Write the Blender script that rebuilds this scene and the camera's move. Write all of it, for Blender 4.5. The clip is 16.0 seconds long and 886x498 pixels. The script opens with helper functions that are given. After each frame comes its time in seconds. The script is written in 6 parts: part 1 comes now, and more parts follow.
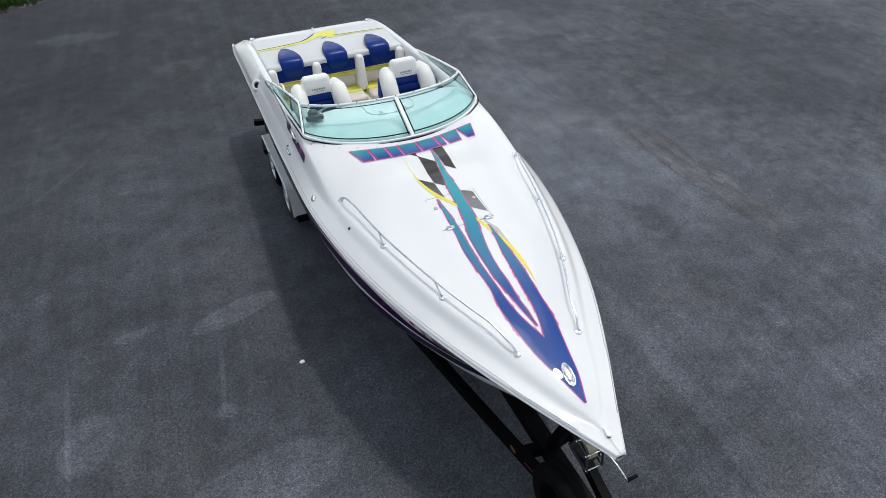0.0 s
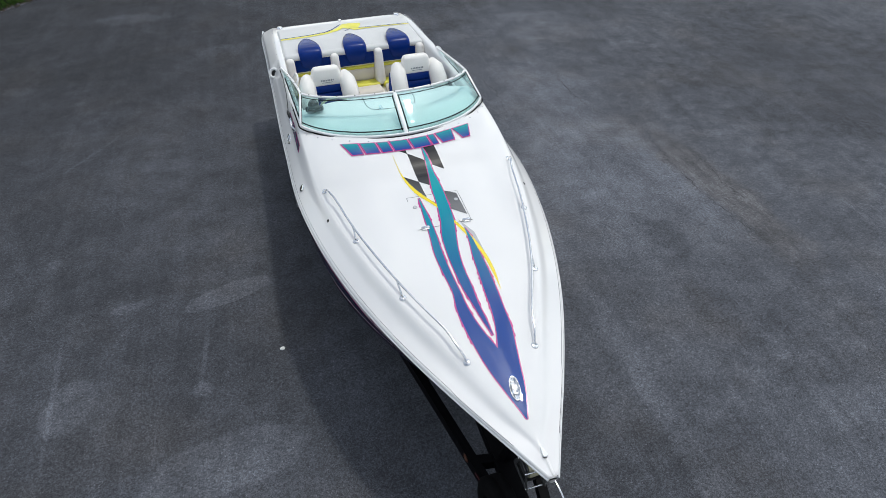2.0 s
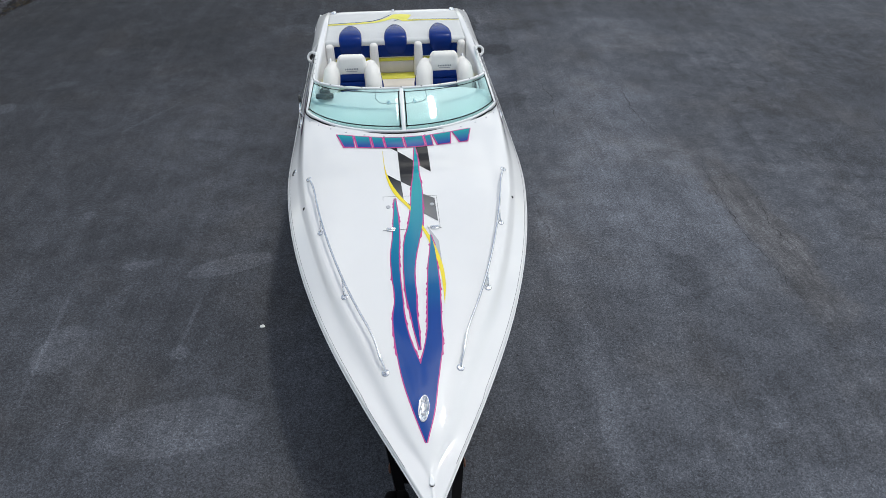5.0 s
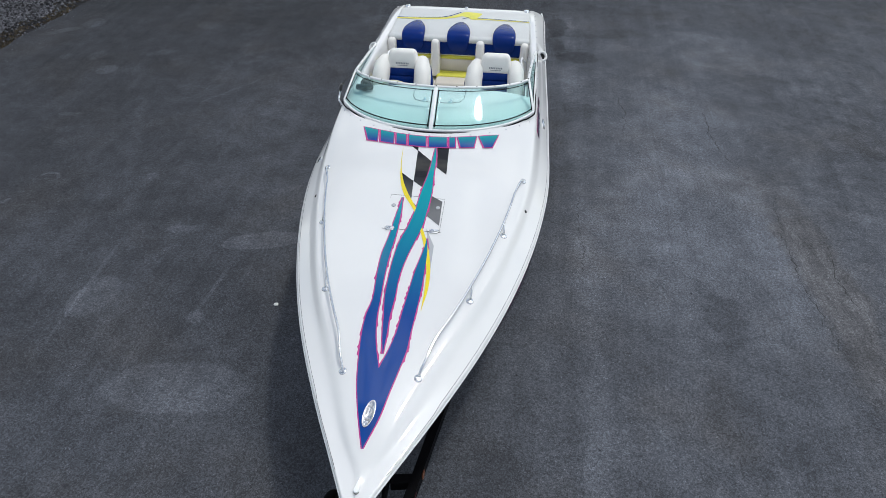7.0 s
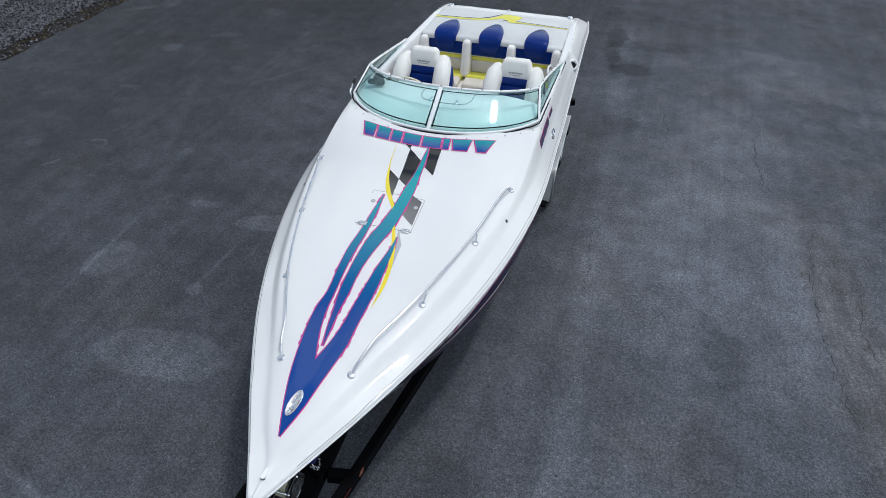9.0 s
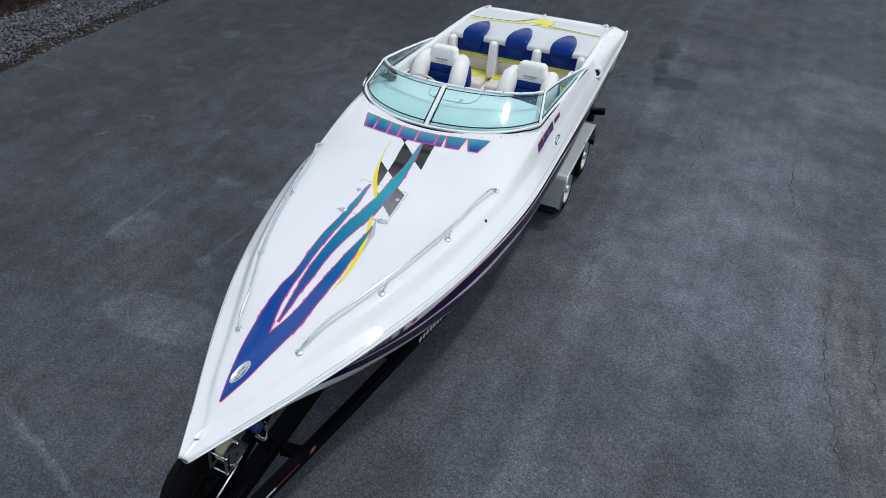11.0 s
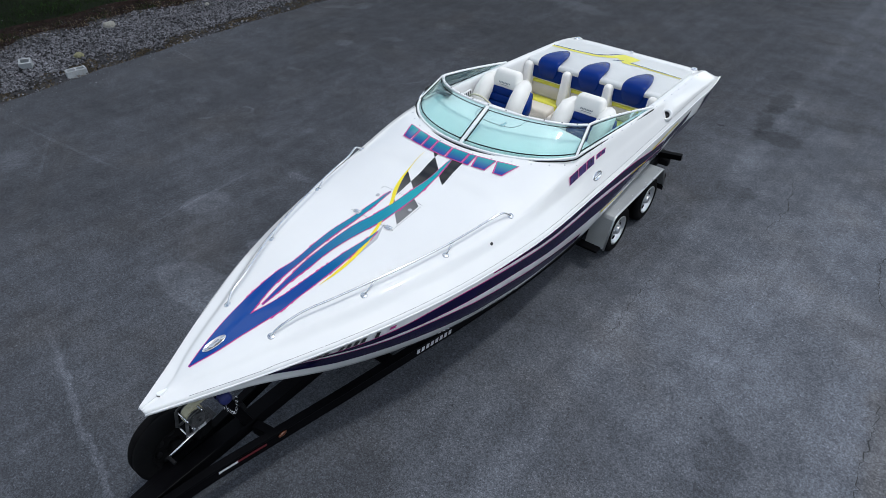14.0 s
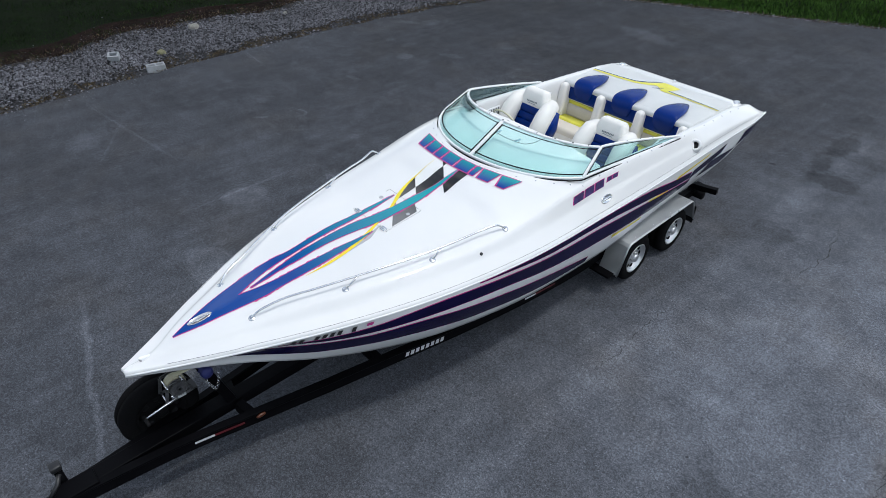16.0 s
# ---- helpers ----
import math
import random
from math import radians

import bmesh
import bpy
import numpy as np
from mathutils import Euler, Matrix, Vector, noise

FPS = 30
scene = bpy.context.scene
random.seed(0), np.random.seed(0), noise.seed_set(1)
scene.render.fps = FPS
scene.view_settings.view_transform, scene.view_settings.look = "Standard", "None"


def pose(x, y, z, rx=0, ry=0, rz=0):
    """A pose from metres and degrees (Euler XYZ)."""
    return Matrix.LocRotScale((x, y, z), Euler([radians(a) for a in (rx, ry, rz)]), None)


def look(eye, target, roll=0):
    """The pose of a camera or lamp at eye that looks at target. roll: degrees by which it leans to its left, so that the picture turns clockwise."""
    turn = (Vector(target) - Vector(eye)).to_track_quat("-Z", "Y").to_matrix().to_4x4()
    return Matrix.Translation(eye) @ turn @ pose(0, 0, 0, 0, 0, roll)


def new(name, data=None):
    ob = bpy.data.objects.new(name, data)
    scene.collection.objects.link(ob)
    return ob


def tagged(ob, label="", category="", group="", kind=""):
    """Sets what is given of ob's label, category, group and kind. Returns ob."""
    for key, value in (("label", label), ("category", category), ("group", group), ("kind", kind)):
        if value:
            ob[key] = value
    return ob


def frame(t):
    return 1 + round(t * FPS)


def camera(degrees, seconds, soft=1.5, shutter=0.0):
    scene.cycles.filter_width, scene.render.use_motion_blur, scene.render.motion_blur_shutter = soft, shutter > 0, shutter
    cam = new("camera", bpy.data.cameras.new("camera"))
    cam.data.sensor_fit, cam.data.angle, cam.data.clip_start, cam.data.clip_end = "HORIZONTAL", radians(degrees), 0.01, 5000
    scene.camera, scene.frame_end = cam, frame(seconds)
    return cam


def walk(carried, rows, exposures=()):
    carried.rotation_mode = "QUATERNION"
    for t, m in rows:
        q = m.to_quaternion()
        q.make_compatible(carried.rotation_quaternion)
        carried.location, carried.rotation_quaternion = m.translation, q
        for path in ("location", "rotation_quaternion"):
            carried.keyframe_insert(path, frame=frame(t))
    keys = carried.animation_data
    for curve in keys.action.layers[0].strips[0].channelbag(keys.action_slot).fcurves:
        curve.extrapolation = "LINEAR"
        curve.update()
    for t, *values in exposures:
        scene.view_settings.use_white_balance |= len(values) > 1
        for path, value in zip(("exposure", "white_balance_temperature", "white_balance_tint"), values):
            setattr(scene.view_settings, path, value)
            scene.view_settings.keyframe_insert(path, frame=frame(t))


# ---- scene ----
cam = camera(71.0, 16.0, soft=0.5)
PATH = [
    (0, (-2.196, -1.643, 5.678), (-1.579, -0.260, 4.372), -0.56),
    (0.5, (-1.994, -1.707, 5.652), (-1.419, -0.307, 4.345), -0.57),
    (1, (-1.802, -1.769, 5.654), (-1.272, -0.355, 4.343), -0.46),
    (1.5, (-1.613, -1.815, 5.651), (-1.127, -0.386, 4.338), -0.45),
    (2, (-1.410, -1.853, 5.651), (-0.966, -0.411, 4.339), -0.42),
    (2.5, (-1.212, -1.886, 5.652), (-0.811, -0.432, 4.339), -0.40),
    (3, (-1.011, -1.913, 5.642), (-0.650, -0.450, 4.325), -0.31),
    (3.5, (-0.788, -1.933, 5.640), (-0.460, -0.466, 4.322), -0.33),
    (6, (0.343, -1.824, 5.616), (0.334, -0.330, 4.285), 0.02),
    (6.5, (0.585, -1.771, 5.603), (0.508, -0.279, 4.272), -0.01),
    (7, (0.824, -1.723, 5.592), (0.649, -0.242, 4.260), 0.11),
    (7.5, (1.069, -1.667, 5.581), (0.830, -0.195, 4.249), 0.12),
    (8, (1.312, -1.609, 5.579), (1.015, -0.149, 4.244), 0.22),
    (8.5, (1.544, -1.532, 5.569), (1.186, -0.084, 4.236), 0.23),
    (9, (1.769, -1.465, 5.563), (1.357, -0.032, 4.231), 0.28),
    (11.5, (2.816, -1.169, 5.543), (2.140, 0.175, 4.225), 0.00),
    (12, (2.982, -1.058, 5.535), (2.247, 0.270, 4.233), 0.00),
    (12.5, (3.144, -0.976, 5.526), (2.356, 0.331, 4.233), 0.11),
    (13, (3.301, -0.904, 5.520), (2.461, 0.379, 4.236), 0.11),
    (13.5, (3.450, -0.836, 5.505), (2.550, 0.413, 4.228), 0.18),
    (14, (3.610, -0.738, 5.497), (2.643, 0.472, 4.231), 0.26),
    (14.5, (3.773, -0.638, 5.491), (2.757, 0.541, 4.234), 0.35),
    (15, (3.944, -0.532, 5.480), (2.879, 0.615, 4.235), 0.46),
    (15.5, (4.123, -0.430, 5.473), (3.007, 0.684, 4.241), 0.59),
    (16, (4.303, -0.328, 5.468), (3.141, 0.753, 4.251), 0.74),
]
walk(cam, [(t, look(eye, target, roll)) for t, eye, target, roll in PATH], [(0, 0.44, 6650, 6), (3.5, 0.38, 6620, 6), (7, 0.32, 6520, 6), (8.5, 0.32, 6360, 6), (12.5, 0.38, 6330, 6), (16, 0.47, 6330, 6)])

import functools

# ---------------------------------------------------------------- sky, sun
SUN_EL, SUN_AZ = 70.0, 56.0            # height of the sun; turn from +y towards +x
sun_dir = Vector((math.cos(radians(SUN_EL)) * math.sin(radians(SUN_AZ)), math.cos(radians(SUN_EL)) * math.cos(radians(SUN_AZ)), math.sin(radians(SUN_EL))))
sun = new("sun", bpy.data.lights.new("sun", "SUN"))
sun.data.energy, sun.data.angle, sun.data.color = 0.95, radians(3.5), (1.0, 0.98, 0.95)
sun.matrix_world = look((0, 0, 30), Vector((0, 0, 30)) - sun_dir)
world = bpy.data.worlds.new("sky")
scene.world = world
world.use_nodes = True
wn = world.node_tree
wn.nodes.clear()
sky = wn.nodes.new("ShaderNodeTexSky")
sky.sky_type, sky.sun_disc = "NISHITA", False
sky.sun_elevation, sky.sun_rotation = radians(SUN_EL), radians(SUN_AZ)
sky.air_density, sky.dust_density = 1.0, 1.3
wbg = wn.nodes.new("ShaderNodeBackground")
wbg.inputs["Strength"].default_value = 0.15
wout = wn.nodes.new("ShaderNodeOutputWorld")
cloud = wn.nodes.new("ShaderNodeHueSaturation")   # thin cloud takes the blue out of the sky
wn.links.new(sky.outputs[0], cloud.inputs["Color"])
# drifting broken cloud over the whole sky
sky_co = wn.nodes.new("ShaderNodeTexCoord")
puffs = wn.nodes.new("ShaderNodeTexNoise")
puffs.inputs["Scale"].default_value, puffs.inputs["Detail"].default_value = 5.0, 7
wn.links.new(sky_co.outputs["Generated"], puffs.inputs["Vector"])
cover = wn.nodes.new("ShaderNodeMapRange")
cover.inputs[1].default_value, cover.inputs[2].default_value, cover.inputs[3].default_value, cover.inputs[4].default_value = 0.44, 0.60, 0.62, 1.55
wn.links.new(puffs.outputs[0], cover.inputs[0])
clear = wn.nodes.new("ShaderNodeMapRange")
clear.inputs[1].default_value, clear.inputs[2].default_value, clear.inputs[3].default_value, clear.inputs[4].default_value = 0.44, 0.58, 0.80, 0.20
wn.links.new(puffs.outputs[0], clear.inputs[0])
wn.links.new(clear.outputs[0], cloud.inputs["Saturation"])
shade = wn.nodes.new("ShaderNodeVectorMath")
shade.operation = "SCALE"
wn.links.new(cloud.outputs[0], shade.inputs[0])
wn.links.new(cover.outputs[0], shade.inputs["Scale"])
wn.links.new(shade.outputs[0], wbg.inputs[0])
wn.links.new(wbg.outputs[0], wout.inputs[0])
scene.view_settings.exposure = 0.0


# ---------------------------------------------------------------- materials
def material(name, base, rough=0.5, metal=0.0, grain=0.0, grain_scale=60.0, stain=0.0, stain_scale=2.0, bump=0.0, coat=0.0, rough_var=0.0, spread=0.0, matt=False, spec=None):
    """A principled surface with fine grain, broad stains, relief and worn gloss."""
    m = bpy.data.materials.new(name)
    m.use_nodes = True
    nt = m.node_tree
    N, K = nt.nodes, nt.links
    bs = N["Principled BSDF"]
    bs.inputs["Roughness"].default_value, bs.inputs["Metallic"].default_value = rough, metal
    bs.inputs["Coat Weight"].default_value, bs.inputs["Coat Roughness"].default_value = coat, 0.06
    if rough >= 0.5:
        bs.inputs["Specular IOR Level"].default_value = 0.05 if matt else 0.3
    if spec is not None:
        bs.inputs["Specular IOR Level"].default_value = spec
    co = N.new("ShaderNodeTexCoord")
    fine = N.new("ShaderNodeTexNoise")
    fine.inputs["Scale"].default_value, fine.inputs["Detail"].default_value = grain_scale, 5
    broad = N.new("ShaderNodeTexNoise")
    broad.inputs["Scale"].default_value, broad.inputs["Detail"].default_value = stain_scale, 6
    K.new(co.outputs["Object"], fine.inputs["Vector"])
    K.new(co.outputs["Object"], broad.inputs["Vector"])
    last = None
    col = N.new("ShaderNodeRGB")
    col.outputs[0].default_value = (*base, 1)
    last = col.outputs[0]
    for noise_node, amount in ((fine, grain), (broad, stain)):
        if amount:
            rng = N.new("ShaderNodeMapRange")
            rng.inputs[1].default_value, rng.inputs[2].default_value = 0.3, 0.7
            rng.inputs[3].default_value, rng.inputs[4].default_value = 1 - amount, 1 + amount
            K.new(noise_node.outputs[0], rng.inputs[0])
            mul = N.new("ShaderNodeVectorMath")
            mul.operation = "SCALE"
            K.new(last, mul.inputs[0])
            K.new(rng.outputs[0], mul.inputs["Scale"])
            last = mul.outputs[0]
    if spread:
        info = N.new("ShaderNodeNewGeometry")
        rng = N.new("ShaderNodeMapRange")
        rng.inputs[3].default_value, rng.inputs[4].default_value = 1 - spread, 1 + spread
        K.new(info.outputs["Random Per Island"], rng.inputs[0])
        mul = N.new("ShaderNodeVectorMath")
        mul.operation = "SCALE"
        K.new(last, mul.inputs[0])
        K.new(rng.outputs[0], mul.inputs["Scale"])
        last = mul.outputs[0]
    K.new(last, bs.inputs["Base Color"])
    if rough_var:
        rng = N.new("ShaderNodeMapRange")
        rng.inputs[1].default_value, rng.inputs[2].default_value = 0.3, 0.7
        rng.inputs[3].default_value, rng.inputs[4].default_value = max(0.02, rough - rough_var), min(1, rough + rough_var)
        K.new(broad.outputs[0], rng.inputs[0])
        K.new(rng.outputs[0], bs.inputs["Roughness"])
    if bump:
        bp = N.new("ShaderNodeBump")
        bp.inputs["Strength"].default_value, bp.inputs["Distance"].default_value = 1.0, bump
        K.new(fine.outputs[0], bp.inputs["Height"])
        K.new(bp.outputs[0], bs.inputs["Normal"])
    return m


def glass_material(name, tint, gloss_rough=0.02):
    """Thin tinted pane: lets light straight through and mirrors more at a slant."""
    m = bpy.data.materials.new(name)
    m.use_nodes = True
    nt = m.node_tree
    nt.nodes.clear()
    out = nt.nodes.new("ShaderNodeOutputMaterial")
    mix = nt.nodes.new("ShaderNodeMixShader")
    tr = nt.nodes.new("ShaderNodeBsdfTransparent")
    tr.inputs[0].default_value = (*tint, 1)
    gl = nt.nodes.new("ShaderNodeBsdfGlossy")
    gl.inputs["Roughness"].default_value = gloss_rough
    lw = nt.nodes.new("ShaderNodeLayerWeight")
    lw.inputs[0].default_value = 0.5
    pw = nt.nodes.new("ShaderNodeMath")
    pw.operation = "POWER"
    pw.inputs[1].default_value = 4.0
    fr = nt.nodes.new("ShaderNodeMapRange")
    fr.inputs[3].default_value, fr.inputs[4].default_value = 0.025, 0.65
    nt.links.new(lw.outputs["Facing"], pw.inputs[0])
    nt.links.new(pw.outputs[0], fr.inputs[0])
    nt.links.new(fr.outputs[0], mix.inputs[0])
    nt.links.new(tr.outputs[0], mix.inputs[1])
    nt.links.new(gl.outputs[0], mix.inputs[2])
    # a little even diffuse colour mixed in as painted haze, which veils shadow bands
    haze = nt.nodes.new("ShaderNodeBsdfDiffuse")
    haze.inputs[0].default_value = (0.62, 0.86, 0.86, 1)
    film = nt.nodes.new("ShaderNodeMixShader")
    film.inputs[0].default_value = 0.03
    nt.links.new(mix.outputs[0], film.inputs[1])
    nt.links.new(haze.outputs[0], film.inputs[2])
    nt.links.new(film.outputs[0], out.inputs[0])
    return m


GEL = material("white_gelcoat", (0.735, 0.735, 0.74), 0.05, stain=0.02, stain_scale=1.3, rough_var=0.02)
GEL_IN = material("white_gelcoat_liner", (0.76, 0.76, 0.75), 0.4, stain=0.04, stain_scale=3)
VINYL = material("white_vinyl", (0.80, 0.78, 0.75), 0.45, grain=0.03, grain_scale=240, stain=0.05, stain_scale=4, bump=0.0006)
VINYL_GREY = material("pale_grey_vinyl", (0.59, 0.60, 0.60), 0.5, grain=0.03, grain_scale=240, stain=0.04, stain_scale=3, bump=0.0006)
VINYL_TAN = material("beige_vinyl", (0.66, 0.61, 0.54), 0.5, grain=0.04, grain_scale=240, stain=0.06, stain_scale=4, bump=0.0006)
NAVY = material("royal_blue_vinyl", (0.001, 0.022, 0.165), 0.24, spec=0.16, grain=0.06, grain_scale=240, stain=0.1, stain_scale=4, bump=0.0006)
YELLOW = material("yellow_vinyl", (0.70, 0.66, 0.08), 0.45, grain=0.04, grain_scale=240, stain=0.06, stain_scale=5, bump=0.0006)
BLACK_RUB = material("black_rubber", (0.008, 0.008, 0.009), 0.7, grain=0.2, grain_scale=90, bump=0.0005, matt=True)
TYRE = material("tyre_rubber", (0.0045, 0.0045, 0.005), 0.85, grain=0.2, grain_scale=80, stain=0.25, stain_scale=6, bump=0.001, matt=True)
CHROME = material("polished_steel", (0.75, 0.76, 0.78), 0.12, 1.0, rough_var=0.05)
ALU = material("bright_aluminium", (0.62, 0.63, 0.64), 0.34, 1.0, stain=0.06, stain_scale=6, rough_var=0.1)
WHITE_FRAME = material("white_enamel", (0.80, 0.81, 0.82), 0.3)
GLASS = glass_material("green_tinted_glass", (0.82, 0.965, 0.955))
RIM = material("silver_rim_paint", (0.52, 0.53, 0.55), 0.30, 0.75, stain=0.06, stain_scale=9)
BLACK_STEEL = material("black_painted_steel", (0.0022, 0.0022, 0.003), 0.5, grain=0.1, grain_scale=50, stain=0.3, stain_scale=3, rough_var=0.1, matt=True)


def fade_material(name, low, high, y0, y1, arc=0.0, rough=0.015):
    """Vinyl film whose colour fades along the boat from low at y0 to high at y1; arc bends the fade."""
    m = material(name, low, 0.45, 0.0, coat=1.0, spec=0.02)      # pearly film under a clear coat
    m.node_tree.nodes["Principled BSDF"].inputs["Coat Roughness"].default_value = rough
    nt = m.node_tree
    N, K = nt.nodes, nt.links
    co = N.new("ShaderNodeTexCoord")
    sep = N.new("ShaderNodeSeparateXYZ")
    K.new(co.outputs["Object"], sep.inputs[0])
    sq = N.new("ShaderNodeMath")
    sq.operation = "MULTIPLY"
    K.new(sep.outputs["X"], sq.inputs[0])
    K.new(sep.outputs["X"], sq.inputs[1])
    ma = N.new("ShaderNodeMath")
    ma.operation = "MULTIPLY_ADD"
    ma.inputs[1].default_value = -arc
    K.new(sq.outputs[0], ma.inputs[0])
    K.new(sep.outputs["Y"], ma.inputs[2])
    rng = N.new("ShaderNodeMapRange")
    rng.inputs[1].default_value, rng.inputs[2].default_value = y0, y1
    K.new(ma.outputs[0], rng.inputs[0])
    mix = N.new("ShaderNodeMix")
    mix.data_type = "RGBA"
    mix.inputs["A"].default_value, mix.inputs["B"].default_value = (*low, 1), (*high, 1)
    K.new(rng.outputs[0], mix.inputs["Factor"])
    K.new(mix.outputs["Result"], N["Principled BSDF"].inputs["Base Color"])
    return m


FLAME = fade_material("blue_to_teal_film", (0.002, 0.047, 0.25), (0.002, 0.29, 0.34), 1.65, 3.2)
LETTER = fade_material("blue_to_teal_letter_film", (0.012, 0.045, 0.26), (0.012, 0.28, 0.30), 3.82, 3.98, 0.2)
PINK = material("magenta_film", (0.50, 0.045, 0.24), 0.25, coat=0.5)
YELLOW_FILM = material("yellow_film", (0.78, 0.62, 0.02), 0.25, coat=0.5)
BLACK_FILM = fade_material("black_to_grey_film", (0.16, 0.16, 0.165), (0.012, 0.012, 0.013), 2.9, 3.4)
PALE_FILM = material("pale_grey_film", (0.42, 0.43, 0.45), 0.25, coat=0.5)
DEEP_FILM = material("deep_purple_film", (0.006, 0.004, 0.035), 0.12, spec=0.10, stain=0.2, stain_scale=2)
MARK = material("purple_black_film", (0.045, 0.03, 0.11), 0.2, coat=0.5, stain=0.5, stain_scale=14)
DARK = material("dark_plastic", (0.012, 0.012, 0.014), 0.4)
SEAM = material("seam_shadow_gap", (0.12, 0.125, 0.13), 0.7)
THREAD = material("grey_thread", (0.24, 0.25, 0.27), 0.8)
RED_TAPE = material("red_reflector_tape", (0.09, 0.008, 0.012), 0.4)
AMBER = material("amber_lens", (0.075, 0.020, 0.006), 0.3)
WHITE_TAPE = material("white_reflector_tape", (0.50, 0.50, 0.53), 0.4)
STRAP = material("pale_yellow_webbing", (0.36, 0.34, 0.24), 0.8, grain=0.2, grain_scale=150)
BLUE_RUB = material("blue_rubber_roller", (0.02, 0.025, 0.11), 0.5)
CONCRETE = material("pale_concrete_block", (0.30, 0.315, 0.33), 0.9, grain=0.15, grain_scale=60, stain=0.12, stain_scale=5, bump=0.002)


# ---------------------------------------------------------------- building helpers
def part(name, bm, mat, parent=None, label="", smooth=True):
    me = bpy.data.meshes.new(name)
    bmesh.ops.recalc_face_normals(bm, faces=bm.faces)
    bm.to_mesh(me)
    bm.free()
    me.materials.append(mat)
    if smooth:
        me.shade_smooth()
    ob = new(name, me)
    if parent:
        ob.parent = parent
    if label:
        ob["label"] = label
    return ob


def group_root(name, label, category, group="", kind=""):
    return tagged(new(name), label, category, group, kind)


def curve_through(k, v, x):
    """Smooth values at x through the knots (k, v)."""
    k, v, x = np.asarray(k, float), np.asarray(v, float), np.asarray(x, float)
    d = np.diff(v) / np.diff(k)
    m = np.empty_like(v)
    m[0], m[-1] = d[0], d[-1]
    h = np.diff(k)
    m[1:-1] = (d[:-1] * h[1:] + d[1:] * h[:-1]) / (h[1:] + h[:-1])
    xc = np.clip(x, k[0], k[-1])
    i = np.clip(np.searchsorted(k, xc) - 1, 0, len(k) - 2)
    t = (xc - k[i]) / h[i]
    return (2 * t**3 - 3 * t**2 + 1) * v[i] + (t**3 - 2 * t**2 + t) * h[i] * m[i] + (3 * t**2 - 2 * t**3) * v[i + 1] + (t**3 - t**2) * h[i] * m[i + 1]


def add_grid(bm, rows, close=False, loop=False):
    """Quads between rows of points. close: each row is a ring; loop: the last row meets the first."""
    vs = [[bm.verts.new(p) for p in r] for r in rows]
    n = len(vs[0])
    for a in range(len(vs) if loop else len(vs) - 1):
        b = (a + 1) % len(vs)
        for i in range(n if close else n - 1):
            j = (i + 1) % n
            bm.faces.new((vs[a][i], vs[a][j], vs[b][j], vs[b][i]))
    return vs


def add_tube(bm, pts, r, seg=8, caps=True, squash=1.0):
    pts = [Vector(p) for p in pts]
    rings, up = [], Vector((0, 0, 1))
    for i, p in enumerate(pts):
        d = (pts[min(i + 1, len(pts) - 1)] - pts[max(i - 1, 0)]).normalized()
        ref = up if abs(d.dot(up)) < 0.95 else Vector((0, 1, 0))
        a = d.cross(ref).normalized()
        b = a.cross(d).normalized()
        rr = r[i] if isinstance(r, (list, tuple)) else r
        rings.append([p + rr * (math.cos(2 * math.pi * k / seg) * a + squash * math.sin(2 * math.pi * k / seg) * b) for k in range(seg)])
    vs = add_grid(bm, rings, close=True)
    if caps:
        bm.faces.new(vs[0])
        bm.faces.new(vs[-1])


def add_box(bm, cx, cy, cz, sx, sy, sz, bevel=0.0, m=None, seg=2):
    """A box with rounded edges; m turns and moves it afterwards."""
    made = bmesh.ops.create_cube(bm, size=1.0)["verts"]
    for v in made:
        v.co = Vector((v.co.x * sx, v.co.y * sy, v.co.z * sz))
    if bevel:
        edges = list({e for v in made for e in v.link_edges})
        out = bmesh.ops.bevel(bm, geom=edges, offset=bevel, segments=seg, profile=0.5, affect="EDGES")
        made = list({v for f in out["faces"] for v in f.verts} | {v for v in made if v.is_valid})
    t = Matrix.Translation((cx, cy, cz))
    if m is not None:
        t = t @ m
    for v in made:
        v.co = t @ v.co
    return made


def add_lathe(bm, profile, seg=32, m=None, cap=True):
    """Turns (radius, height) pairs round z."""
    m = m or Matrix()
    rings = [[m @ Vector((r * math.cos(2 * math.pi * k / seg), r * math.sin(2 * math.pi * k / seg), h)) for k in range(seg)] for r, h in profile]
    vs = add_grid(bm, rings, close=True)
    if cap:
        for ring in (vs[0], vs[-1]):
            bm.faces.new(ring)
    return vs


def turn(axis, deg):
    return Matrix.Rotation(radians(deg), 4, axis)


# ---------------------------------------------------------------- the boat's lines
BOW, STERN = 0.085, 9.04
KY = (0.06, 0.4, 0.9, 1.6, 2.5, 3.6, 5.0, 6.6, 8.0, 8.75, 9.05)
K_W = (0.03, 0.205, 0.465, 0.785, 1.083, 1.29, 1.325, 1.31, 1.295, 1.285, 1.25)
K_ZR = (1.505, 1.512, 1.538, 1.568, 1.58, 1.592, 1.56, 1.53, 1.52, 1.517, 1.515)
CY = (0.06, 0.36, 0.6, 1.14, 1.9, 2.73, 3.57, 4.3, 5.0, 5.6, 6.6, 7.4, 8.2, 9.0)
C_X = (0.004, 0.02, 0.12, 0.34, 0.665, 0.91, 1.07, 1.115, 1.12, 1.13, 1.135, 1.12, 1.10, 1.08)
C_Z = (1.535, 1.552, 1.602, 1.664, 1.762, 1.80, 1.845, 1.96, 2.00, 1.97, 1.88, 1.825, 1.762, 1.605)
